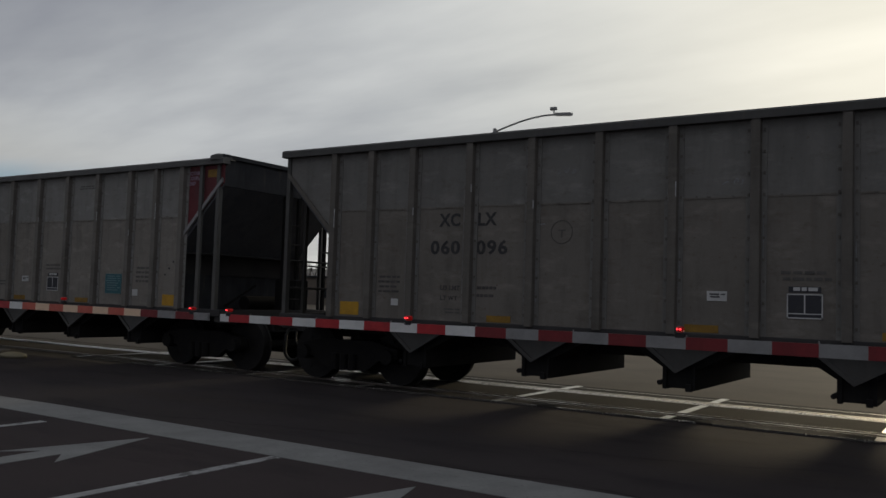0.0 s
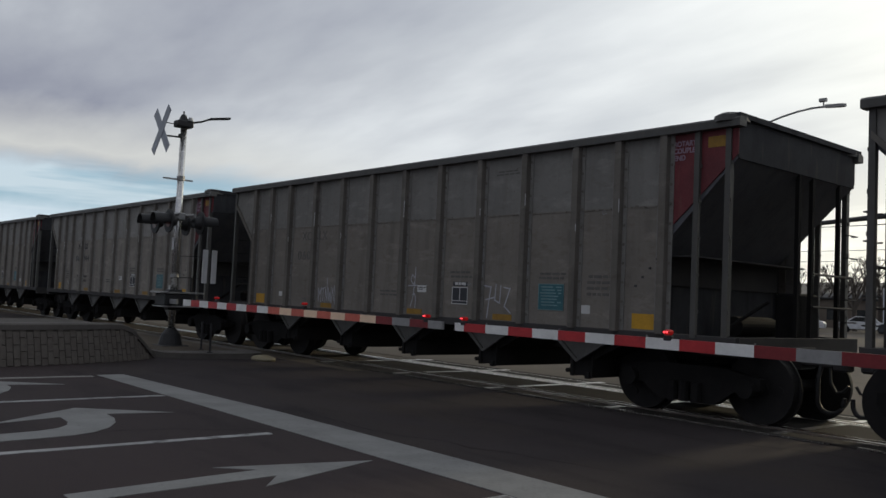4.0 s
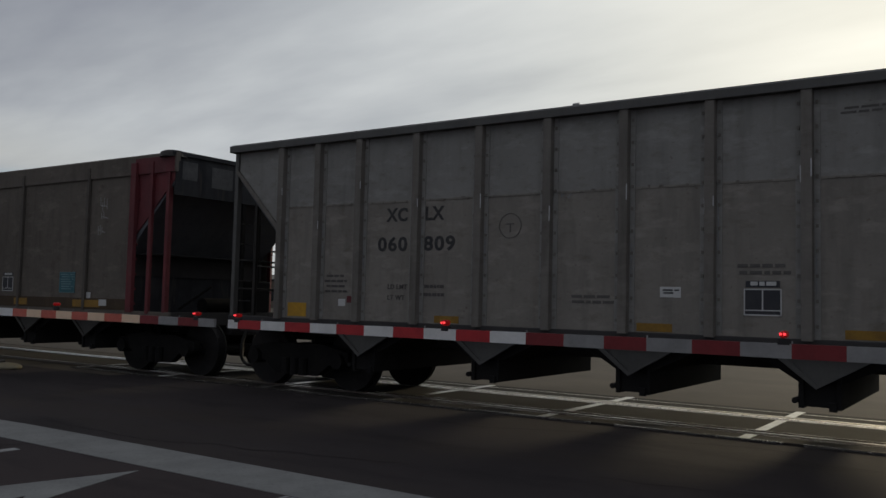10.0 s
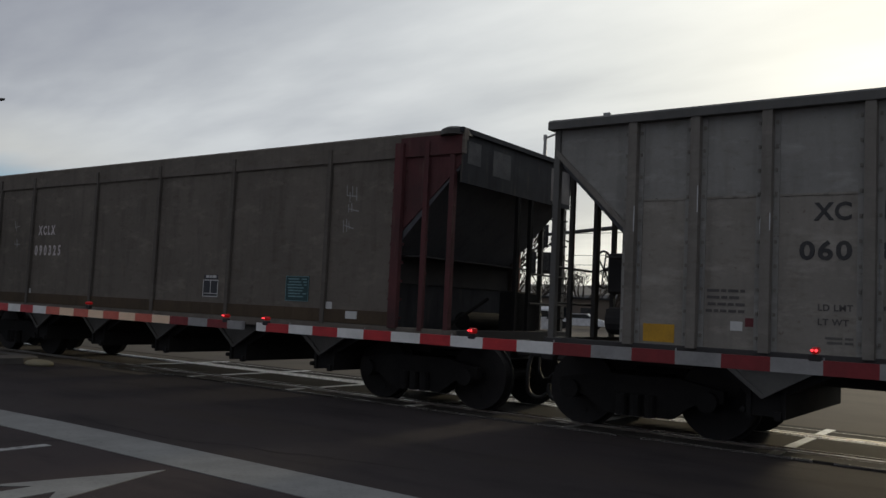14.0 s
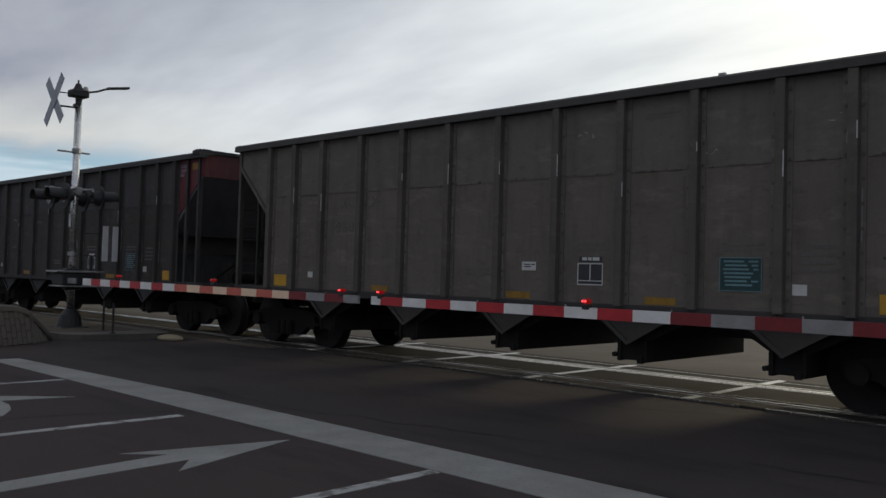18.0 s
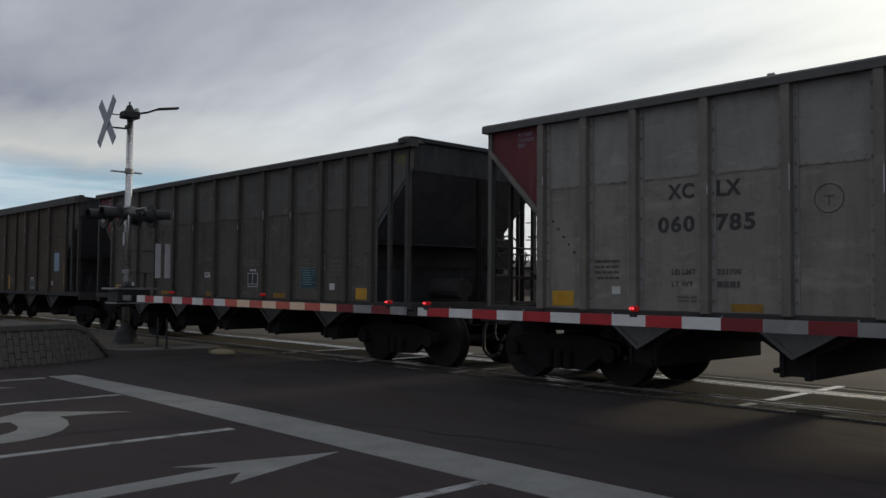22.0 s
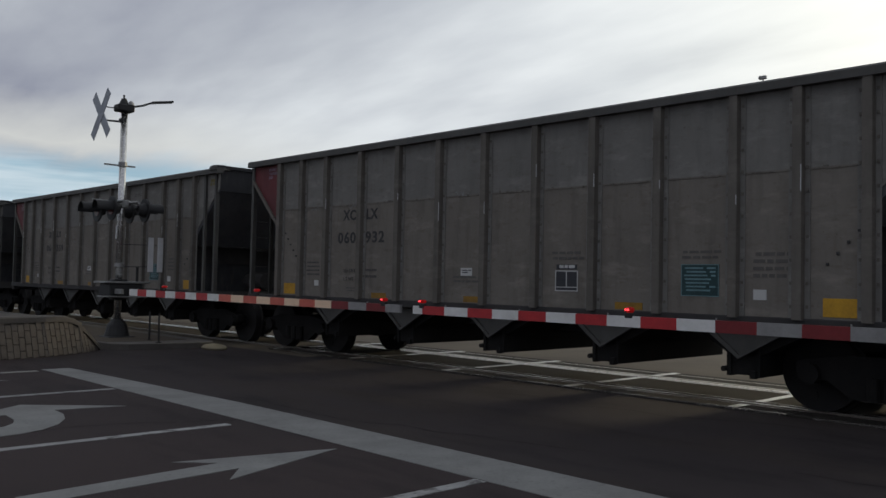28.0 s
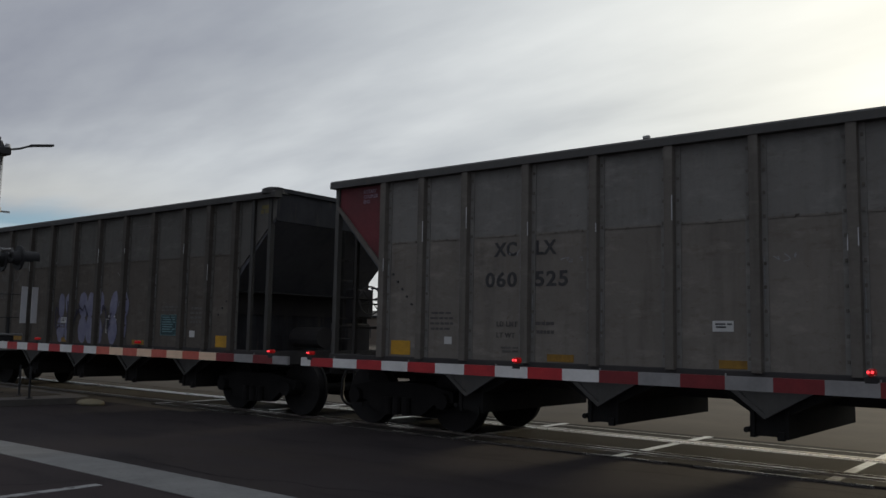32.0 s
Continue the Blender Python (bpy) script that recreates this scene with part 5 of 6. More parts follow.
    part("border", boxes((-0.21, 0.21, -0.005, 0.0, 0.14, 0.155), (-0.21, 0.21, -0.005, 0.0, -0.155, -0.14), (-0.21, -0.195, -0.005, 0.0, -0.155, 0.155), (0.195, 0.21, -0.005, 0.0, -0.155, 0.155), (-0.008, 0.008, -0.005, 0.0, -0.09, 0.15), (-0.2, 0.2, -0.005, 0.0, -0.10, -0.088)), "placard_white", note, key="dimension_border")
    part("print", bars(0.30, 0.05, 1, 9, 0.9, 0.09), "placard_white", note, key="dimension_print", at=pose(0, -0.004, 0.212))
    xc, zc = (-0.60, 1.47) if style == "B" else (0.52, 1.60) if red_end == 1 else (-0.49, 1.62)
    if n != 9:
        tag = decal("number_plate", car, xc, zc, boxes((-0.13, 0.13, -0.004, 0.004, -0.065, 0.065), bevel=0.002), "placard_white", "small white card", "white_card")
        part("print", bars(0.22, 0.07, 2, 5, 0.5, 0.1), "letter_dark", tag, key="card_print", at=pose(0, -0.006, 0))
    decal("sticker", car, 4.50 if red_end == 1 else 4.60, 1.37, boxes((-0.085, 0.085, -0.003, 0.003, -0.065, 0.065)), "placard_white", "", "sticker")
    decal("sticker", car, -4.71, 1.37, boxes((-0.07, 0.07, -0.003, 0.003, -0.055, 0.055)), "placard_white", "", "sticker_small")
    if style == "A":
        rng = random.Random(n + 40)
        if ink == "letter_dark":
            stencil(car, "LD LMT", -3.64, 1.62, 0.10, "letter_mid", 1.0, 0.002, gap=1.1, name="weight_lettering")
            stencil(car, "LT WT", -3.66, 1.46, 0.10, "letter_mid", 1.0, 0.002, gap=1.1, name="weight_lettering")
            if n == 13:
                stencil(car, "233700", -2.99, 1.62, 0.10, "letter_mid", 1.0, 0.002, gap=1.1, name="weight_lettering")
                decal("weight_figure", car, -2.99, 1.46, bars(0.34, 0.08, 1, n, 0.95, 0.06), "letter_mid", "", ("weight_figure", n))
            elif n == 4:
                stencil(car, "236300", -2.95, 1.62, 0.10, "letter_mid", 1.05, 0.002, gap=1.1, name="weight_lettering")
                stencil(car, "49700", -2.93, 1.46, 0.10, "letter_mid", 1.05, 0.002, gap=1.1, name="weight_lettering")
            else:
                tagged(decal("weight_figure", car, -2.99, 1.54, bars(0.38, 0.24, 2, n, 0.38, 0.06), "letter_mid", "", ("weight_figure", n)), kind="stuff")
            tagged(decal("small_print", car, -4.85, 1.64, bars(0.46, 0.32, 4, n, 0.42, 0.1), "letter_mid", "", ("notice", n)), kind="stuff")
        for x, z, w, h, rows in ((-3.60, 1.25, 0.3, 0.10, 2), (-0.52, 1.48, 0.65, 0.14, 2), (4.80, 1.72, 0.6, 0.36, 4), (3.78, 1.86, 0.6, 0.14, 2), (2.7, 3.62, 0.55, 0.10, 2), (1.6, 1.86, 0.62, 0.16, 2)):
            if rng.random() < 0.85:
                decal("small_print", car, x, z, bars(w, h, rows, int(x * 10), 0.5, 0.12), "letter_faint", "", ("small_print", x, z))
        if ink == "letter_dark" and n in (0, 3, 5, 6, 8, 13):
            decal("ring_mark", car, -1.73, 2.48, lambda bm: [ring(bm, (0, 0, 0), (0, 1, 0), 0.17, 0.006, 22), box(bm, -0.06, 0.06, -0.003, 0.003, 0.02, 0.035), box(bm, -0.008, 0.008, -0.003, 0.003, -0.09, 0.03)], "letter_faint", "faded round stencil", "ring_mark")
        for k in range(5):
            decal("rivet_row", car, 5.42 + 0.12 * k, 1.75 + 0.13 * k, boxes((-0.016, 0.016, -0.012, 0.0, -0.016, 0.016)), "letter_dark", "", "rivet")
        if red_end == -1:
            for k in range(5):
                decal("rivet_row", car, -5.85 + 0.10 * k, 2.40 - 0.12 * k, boxes((-0.016, 0.016, -0.012, 0.0, -0.016, 0.016)), "letter_dark", "", "rivet")
        # pale strips stand for bare scratches and painted glints along the ribs
        for x in ribs[:-1]:
            if rng.random() < (0.25 if paint == "black" else 0.8):
                z, long = rng.uniform(2.55, 3.2), rng.choice((0.06, 0.10, 0.16))
                decal("wear_mark", car, x + 0.051 - 0.09, z, boxes((-0.006, 0.006, -0.004, 0.0, -long, long)), "bright_wear_glint", "", ("wear_mark", long), -1.584)
                decal("wear_mark", car, x - 0.078 - 0.09, z - 0.05, boxes((-0.007, 0.007, -0.004, 0.0, -0.09, 0.09)), "bright_wear_glint", "", "wear_glint_small", -1.513)
            if rng.random() < 0.6:
                decal("wear_mark", car, x + 0.09 - 0.09, rng.uniform(1.7, 2.4), boxes((-0.005, 0.005, -0.003, 0.0, -0.3, 0.3)), "chip", "", "wear_glint_long", -1.513)
        for k in range(3):
            tagged(decal("scuff", car, rng.uniform(-5, 5), rng.uniform(1.6, 3.5), scribble(n * 7 + k, 0.35, 0.12, 3, 0.006), "chip", "", ("scuff", n, k)), kind="stuff")
        if red_end == 1:
            for k, word in enumerate(("ROTARY", "COUPLER", "END")):
                stencil(car, word, (6.18, 6.20, 6.10)[k], 3.76 - 0.10 * k, 0.105, "spray_pink", 0.9, 0.003, name="end_lettering")
            decal("end_mark", car, 6.72, 3.74, boxes((-0.17, 0.17, -0.003, 0.003, -0.075, 0.075)), "yellow_dim", "worn yellow rectangle", "end_mark")
        else:
            for k, word in enumerate(("ROTARY", "COUPLER", "END")):
                stencil(car, word, (-6.42, -6.40, -6.49)[k], 3.80 - 0.085 * k, 0.085, "spray_pink", 0.88, 0.001, name="end_lettering")
            decal("end_mark", car, 6.73, 3.70, bars(0.33, 0.17, 2, 6, 0.8, 0.16), "olive_yellow", "worn yellow lettering", "end_mark_left")
        if extra == "stripe":
            decal("red_tag", car, -4.62 + 0.1, 1.42, boxes((-0.09, 0.09, -0.003, 0.003, -0.05, 0.05)), "car_red", "", "red_tag")
    if extra == "tags":
        decal("graffiti", car, -2.70, 1.40, strokes(0.011,
            [(-0.36, -0.15), (-0.37, 0.13), (-0.31, 0.0), (-0.26, 0.15), (-0.26, -0.16)], [(-0.23, 0.12), (-0.11, 0.15)], [(-0.17, 0.13), (-0.18, -0.14)],
            [(-0.09, -0.15), (-0.08, 0.14), (-0.01, -0.13), (0.00, 0.15)], [(0.03, 0.14), (0.06, -0.13), (0.09, 0.05), (0.12, -0.15), (0.14, 0.16)],
            [(0.16, -0.17), (0.21, 0.16), (0.25, -0.13)], [(0.26, 0.19), (0.30, 0.03), (0.35, 0.2)], [(0.30, 0.03), (0.30, -0.2)], [(0.34, 0.1), (0.40, 0.14), (0.35, -0.3)], [(-0.02, 0.16), (-0.02, 0.36)]), "spray_white", "white sprayed scrawl", "tag_long")
        decal("graffiti", car, 0.25, 1.56, strokes(0.010,
            [(0.06, 0.44), (0.05, 0.05)], [(0.05, 0.25), (-0.03, 0.30), (-0.07, 0.2), (0.0, 0.12), (0.05, 0.16)], [(-0.14, 0.09), (0.15, 0.10)],
            [(0.03, 0.05), (0.02, -0.12), (-0.05, -0.3)], [(0.0, -0.08), (0.06, -0.06), (0.10, -0.14), (0.09, -0.32)]), "spray_white", "upright white sprayed scrawl", "tag_upright")
        decal("graffiti", car, 2.52, 1.45, strokes(0.013,
            [(-0.28, 0.24), (-0.12, 0.22), (-0.16, 0.0), (-0.20, -0.3)], [(-0.24, 0.0), (-0.05, 0.04)], [(0.0, 0.26), (-0.02, 0.0), (0.1, -0.05), (0.12, 0.24)], [(0.2, 0.22), (0.34, 0.2), (0.22, -0.1), (0.36, -0.2)]), "spray_white", "white sprayed scrawl", "tag_wide")
    if extra == "star":
        decal("graffiti", car, 0.48, 1.93, strokes(0.011,
            [(-0.36, 0.12), (-0.44, 0.05), (-0.42, -0.12), (-0.33, -0.17), (-0.25, -0.08), (-0.27, 0.1), (-0.36, 0.13)],
            [(-0.24, 0.16), (-0.20, -0.16), (-0.10, -0.15), (-0.07, 0.1)],
            [(0.10, 0.16), (-0.03, 0.15), (-0.04, 0.0), (0.07, -0.02), (-0.04, -0.05), (-0.02, -0.18), (0.14, -0.15)],
            [(0.20, 0.18), (0.19, -0.2)], [(0.44, 0.16), (0.21, 0.0), (0.47, -0.2)],
            [(0.02, -0.38), (0.03, 0.42)], [(-0.10, 0.2), (-0.02, 0.12), (0.03, 0.1), (0.10, 0.22)], [(-0.06, 0.30), (0.02, 0.16), (0.08, 0.3)]), "chip", "thin white sprayed scrawl with a crown", "tag_star")
    if extra == "pink":
        for x, z in ((-1.61, 1.50), (2.71, 1.46)):
            decal("graffiti", car, x, z, strokes(0.013,
                [(-0.26, -0.2), (-0.20, 0.0), (-0.10, 0.32), (-0.04, 0.0), (-0.05, -0.3)], [(-0.28, -0.02), (-0.16, 0.0), (0.0, -0.02)], [(0.06, 0.34), (0.08, 0.1), (0.14, -0.02)], [(0.30, 0.3), (0.24, 0.06), (0.14, -0.02)],
                [(0.12, -0.1), (0.24, -0.06), (0.27, -0.18), (0.16, -0.26), (0.09, -0.18), (0.12, -0.1)], [(0.02, -0.08), (0.02, -0.38), (0.12, -0.36), (0.26, -0.32)]), "spray_pink", "pale pink sprayed scrawl", "tag_pink")
    if extra == "blue":
        def bubbles(bm):
            r, layer = random.Random(4), 0.0
            for x in (-1.25, -0.85, -0.25, 0.08, 0.45, 1.05, 1.45):
                for z, h in ((0.30, 0.30), (-0.26, 0.32)):
                    if r.random() < 0.9:
                        layer -= 0.0008
                        w, lean = r.uniform(0.13, 0.22), r.uniform(-0.2, 0.2)
                        bm.faces.new([bm.verts.new((x + r.uniform(-0.01, 0.01) + w * math.cos(a) + lean * h * math.sin(a), layer, z + h * math.sin(a) * r.uniform(0.92, 1.05))) for a in (2 * math.pi * k / 18 for k in range(18))])
        decal("graffiti", car, 0.63, 1.67, bubbles, "spray_blue", "plump pale lilac sprayed letters", "tag_blue")
        decal("graffiti", car, 0.63, 1.67, scribble(22, 3.0, 0.9, 9, 0.018), "spray_dark", "dark sprayed outline", "tag_blue_line", -1.517)
    return car


SLACK = {1: -0.085, 2: -0.15, 3: -0.25, 4: -0.05, 5: -0.02, 6: -0.03, 7: -0.1, 8: -0.125, 9: -0.105, 10: -0.09, 11: -0.12, 12: -0.015, 13: -0.02, 14: -0.325, 15: -0.205, 16: -0.23, 17: -0.18, 18: -0.08, 19: 0.01}      # play in the couplings
TRAIN = {n: hopper_car(n) for n in CARS}


def true_size():
    """The cars are drawn 15.78 units long; this brings them to their 14.45 m, keeping the bogies as they are."""
    done = set()
    for car in TRAIN.values():
        for ob in car.children:
            if ob.name.startswith("bogie"):
                ob.location.x *= LONG
                continue
            for o in (ob, *ob.children):
                o.location = (o.location.x * LONG, o.location.y * WIDE, o.location.z * LONG + (FLOOR_UP if o is ob else 0.0))
                done.add(o.data)
    for me in done:
        me.transform(Matrix.Diagonal((LONG, WIDE, LONG, 1)))


true_size()


# ---- beyond the tracks ----
def polar(az, d, z=0.0):
    """A place d metres off, az degrees to the left of straight across the track."""
    return (-d * math.sin(radians(az)), d * math.cos(radians(az)), z)


def street_lamp(at, tip, m):
    g = thing("street_lamp", "tall grey street lamp with a long curved arm", "street lamp", at=m)
    part("pole", lambda bm: [rod(bm, (0, 0, 0), (0, 0, at), 0.15, 0.09, 14), rod(bm, (0, 0, at - 0.1), (0, 0, at + 0.2), 0.11, seg=10), box(bm, -0.25, 0.25, -0.25, 0.25, 0, 0.06, 0.01)], "galvanised", g)
    tx, ty, tz = tip
    pts = [(tx * f, ty * f, at + (tz - at) * math.sin(f * math.pi / 2)) for f in (0, 0.2, 0.4, 0.6, 0.8, 1.0)]
    part("arm", lambda bm: tube(bm, pts, 0.055, 8), "galvanised", g)
    d = Vector((tx, ty, 0)).normalized()
    part("lantern", lambda bm: prism(bm, [(tx + d.x * a - d.y * b, ty + d.y * a + d.x * b) for a, b in ((-0.10, 0.12), (0.75, 0.17), (0.9, 0), (0.75, -0.17), (-0.10, -0.12))], tz - 0.07, tz + 0.08, "z"), "galvanised", g, "flat street lamp lantern")
    part("camera_pod", lambda bm: [rod(bm, (tx * 0.95, ty * 0.95, tz - 0.03), (tx * 0.95, ty * 0.95, tz + 0.31), 0.04), box(bm, tx * 0.95 - 0.23, tx * 0.95 + 0.17, ty * 0.95 - 0.1, ty * 0.95 + 0.1, tz + 0.25, tz + 0.44, 0.03)], "galvanised", g)
    return g


street_lamp(11.25, (3.40, 1.25, 12.22), pose(*polar(30.0, 48)))


def signal_head(name, m):
    s = thing("traffic_signal", "dark three-lamp traffic signal head on a mast arm", "traffic signal", "traffic signals", at=m)
    part("housing", lambda bm: box(bm, -0.18, 0.18, -0.12, 0.12, -0.55, 0.55, 0.03), "dark_metal", s, key="signal_housing")
    part("backplate", boxes((-0.32, 0.32, 0.125, 0.14, -0.72, 0.72)), "dark_metal", s, key="signal_plate")
    for z in (-0.35, 0.0, 0.35):
        part("visor", lambda bm, z=z: rod(bm, (0, -0.12, z), (0, -0.32, z), 0.13, seg=12), "dark_metal", s, key=("signal_visor", z))
    return s


def mast_arm(a, z, heads, foot):
    g = thing("signal_mast_arm", "long steel traffic signal mast arm over the street, coloured as backlit", "signal mast", "signal masts")
    # pole and arm in black, painting their outline against the bright sky
    part("pole", lambda bm: rod(bm, (*foot, 0), (*foot, z + 0.5), 0.19, 0.14, 12), "dark_metal", g)
    part("arm", lambda bm: rod(bm, (*foot, z), (*a, z + 0.05), 0.15, 0.10, 10), "dark_metal", g)
    for az, d in heads:
        x, y, _ = polar(az, d)
        signal_head("traffic_signal", pose(x, y, z - 0.05, 0, 0, 20))
    return g


mast_arm(polar(29.5, 53)[:2], 6.2, ((29.9, 53.1), (21.24, 44.6), (18.6, 42.2), (17.0, 40.6)), (-10.44, 37.9))
mast_arm(polar(21.3, 51)[:2], 5.85, ((19.0, 55.0), (16.6, 56.6)), (-16.3, 58.5))


signal_post = thing("signal_post", "slim post carrying two traffic signals, coloured as backlit", "signal post", at=pose(*polar(30.15, 48)))
# black again for the backlit outline
part("pole", lambda bm: [rod(bm, (0, 0, 0), (0, 0, 4.9), 0.07, 0.05, 10), rod(bm, (-0.42, 0.16, 4.2), (0.42, -0.16, 4.2), 0.035)], "dark_metal", signal_post)
for az in (30.64, 29.66):
    signal_head("traffic_signal", pose(*polar(az, 47.8, 4.17), 0, 0, 25) @ Matrix.Scale(0.85, 4))


def bare_tree(seed, h):
    """Trunk, limbs and a haze of twigs."""
    rng = random.Random(seed)
    wood, twigs = [], []

    def grow(p, d, length, r, level):
        q = p + d * length
        (wood if level < 3 else twigs).append((p, q, r, r * 0.66))
        if level >= 6:
            return
        for _ in range(rng.choice((2, 3)) if level else 4):
            nd = (d + Vector((rng.uniform(-1, 1), rng.uniform(-1, 1), rng.uniform(-0.25, 0.6))) * (0.55 if level else 0.7)).normalized()
            grow(p + d * length * rng.uniform(0.6, 1.0), nd, length * rng.uniform(0.6, 0.8), r * 0.6, level + 1)
    grow(Vector((0, 0, 0)), Vector((rng.uniform(-0.08, 0.08), 0, 1)).normalized(), h * 0.28, h * 0.026, 0)

    def draw(rows, seg):
        def build(bm):
            for p, q, r, r2 in rows:
                d = (q - p).normalized()
                u = d.orthogonal().normalized()
                v = d.cross(u)
                r, r2 = max(r, 0.014), max(r2, 0.01)
                a = [bm.verts.new(p + r * (math.cos(k) * u + math.sin(k) * v)) for k in (2 * math.pi * i / seg for i in range(seg))]
                b = [bm.verts.new(q + r2 * (math.cos(k) * u + math.sin(k) * v)) for k in (2 * math.pi * i / seg for i in range(seg))]
                for i in range(seg):
                    bm.faces.new((a[i], a[(i + 1) % seg], b[(i + 1) % seg], b[i]))
        return build
    return draw(wood, 7), draw(twigs, 3)


TREE_KINDS = [bare_tree(s, h) for s, h in ((3, 8.0), (8, 9.0), (15, 7.5))]
rng = random.Random(4)
for i, (az, d, k, sc) in enumerate(((24.0, 92, 0, 0.95), (22.6, 104, 1, 0.95), (20.6, 108, 2, 1.0), (19.4, 100, 0, 0.85), (17.6, 112, 1, 1.0), (26.0, 118, 2, 1.0), (28.4, 110, 0, 0.9), (30.2, 120, 1, 0.9), (32.5, 112, 2, 1.0), (35.0, 120, 0, 1.0), (38.0, 116, 1, 0.95), (16.0, 100, 2, 0.9), (9.5, 105, 1, 0.95), (7.0, 98, 0, 1.0), (42.0, 125, 2, 1.0), (21.6, 98, 2, 0.8), (23.4, 112, 0, 1.0), (25.0, 104, 1, 0.85), (27.2, 122, 0, 1.05), (29.3, 126, 2, 1.0), (18.5, 120, 2, 1.1), (31.4, 124, 1, 1.0), (34.0, 128, 2, 1.0), (32.7, 80, 1, 1.25), (34.5, 84, 0, 1.10), (31.7, 88, 2, 1.05), (35.6, 86, 1, 0.95))):
    tr = thing("bare_tree", "leafless grey winter tree with fine twigs", "tree", "bare trees", at=pose(*polar(az, d), 0, 0, 67 * i) @ Matrix.Scale(sc * 1.35, 4))
    part("trunk", TREE_KINDS[k][0], "bark", tr, key=("bare_trunk", k))
    part("crown", TREE_KINDS[k][1], "bark", tr, key=("bare_crown", k))


def leafy_crown(bm):
    r = random.Random(9)
    blobs = []
    for _ in range(46):
        h = r.uniform(1.2, 5.9)
        w = 2.5 * math.sin(math.pi * min(1.0, (h - 0.4) / 6.0)) ** 0.6
        blobs.append((Vector((r.uniform(-w, w), r.uniform(-w, w) * 0.8, h)), r.uniform(0.4, 0.85)))
    for c, s in blobs:
        for _ in range(85):
            p = c + Vector((r.gauss(0, 0.5), r.gauss(0, 0.5), r.gauss(0, 0.42))) * s
            u = Vector((r.gauss(0, 1), r.gauss(0, 1), r.gauss(0, 1))).normalized() * r.uniform(0.07, 0.14)
            v = u.orthogonal().normalized() * 0.06
            bm.faces.new([bm.verts.new(p + a) for a in (u, v, -u, -v)])


for az, d, sc in ((12.6, 82, 1.3), (10.2, 90, 0.95)):
    tr = thing("leafy_tree", "dense dull green tree holding its leaves", "tree", at=pose(*polar(az, d)) @ Matrix.Scale(sc, 4))
    part("trunk", lambda bm: [rod(bm, (0, 0, 0), (0, 0, 2.6), 0.2, 0.13, 8), rod(bm, (0, 0, 2.2), (0.9, 0.2, 4.2), 0.09, 0.04, 6), rod(bm, (0, 0, 2.2), (-0.9, -0.1, 4.0), 0.09, 0.04, 6), rod(bm, (0, 0, 2.4), (0.1, 0.5, 5.0), 0.09, 0.03, 6)], "bark", tr, key="leafy_trunk")
    part("crown", leafy_crown, "leaf", tr, key="leafy_crown")


def road_vehicle(kind, paint, m):
    g = thing(kind, {"car": "parked car with dark windows across the street", "sport_utility": "white sport utility vehicle with a long row of windows", "pickup_truck": "parked pale pickup truck across the street"}[kind], kind.replace("_", " "), "parked vehicles", at=m)
    if kind == "car":
        body = [(-2.2, 0.35), (-2.25, 0.75), (-2.1, 0.92), (-1.3, 0.98), (-0.75, 1.42), (0.65, 1.46), (1.35, 1.02), (2.1, 0.88), (2.25, 0.7), (2.22, 0.35)]
        glass = [(-1.12, 1.0), (-0.68, 1.37), (0.6, 1.40), (1.15, 1.02)]
    elif kind == "sport_utility":
        body = [(-2.4, 0.4), (-2.45, 1.05), (-2.3, 1.62), (-2.05, 1.78), (0.4, 1.80), (0.75, 1.72), (1.3, 1.2), (2.2, 1.06), (2.42, 0.85), (2.42, 0.4)]
        glass = [(-2.15, 1.2), (-2.05, 1.62), (0.38, 1.64), (0.68, 1.58), (1.05, 1.22)]
    else:
        body = [(-2.7, 0.5), (-2.7, 1.05), (-0.6, 1.08), (-0.45, 1.75), (0.75, 1.78), (1.25, 1.18), (2.4, 1.08), (2.6, 0.95), (2.6, 0.5)]
        glass = [(-0.35, 1.2), (-0.3, 1.66), (0.7, 1.69), (1.08, 1.22)]
    part("body", lambda bm: prism(bm, body, -0.88, 0.88, "y"), paint, g, key=("vehicle_body", kind))
    if kind == "sport_utility":
        part("rear_window", boxes((-2.47, -2.40, -0.68, 0.68, 1.14, 1.52)), "glass", g, key="rear_window")
    for s in (-1, 1):
        part("window", lambda bm, s=s: prism(bm, glass, s * 0.882, s * 0.888, "y"), "glass", g, key=("vehicle_window", kind, s))
        for x in (-1.45, 1.4):
            part("wheel", lambda bm, s=s, x=x: rod(bm, (x, s * 0.72, 0.33), (x, s * 0.92, 0.33), 0.33, seg=18), "tyre", g, key=("vehicle_wheel", kind, s, x))
    return g


for kind, paint, az, d, turn in (("car", "car_white", 27.2, 80, 20), ("car", "car_white", 23.5, 84, 200), ("car", "car_silver", 30.6, 82, 18), ("car", "car_dark", 20.9, 74, 15), ("pickup_truck", "car_silver", 11.3, 72, 165), ("car", "car_dark", 10.0, 78, 12), ("sport_utility", "car_white", 33.2, 72, 33), ("sport_utility", "car_white", 30.0, 54.5, 123), ("car", "car_white", 16.0, 84, 15), ("car", "car_silver", 37.0, 84, 20)):
    road_vehicle(kind, paint, pose(*polar(az, d), 0, 0, turn))
box_trailer = thing("box_trailer", "white box trailer parked across the street", "trailer", at=pose(*polar(20.3, 88), 0, 0, 20))
part("body", boxes((-3.3, 3.3, -1.2, 1.2, 0.9, 4.05), bevel=0.04), "white_wall", box_trailer)
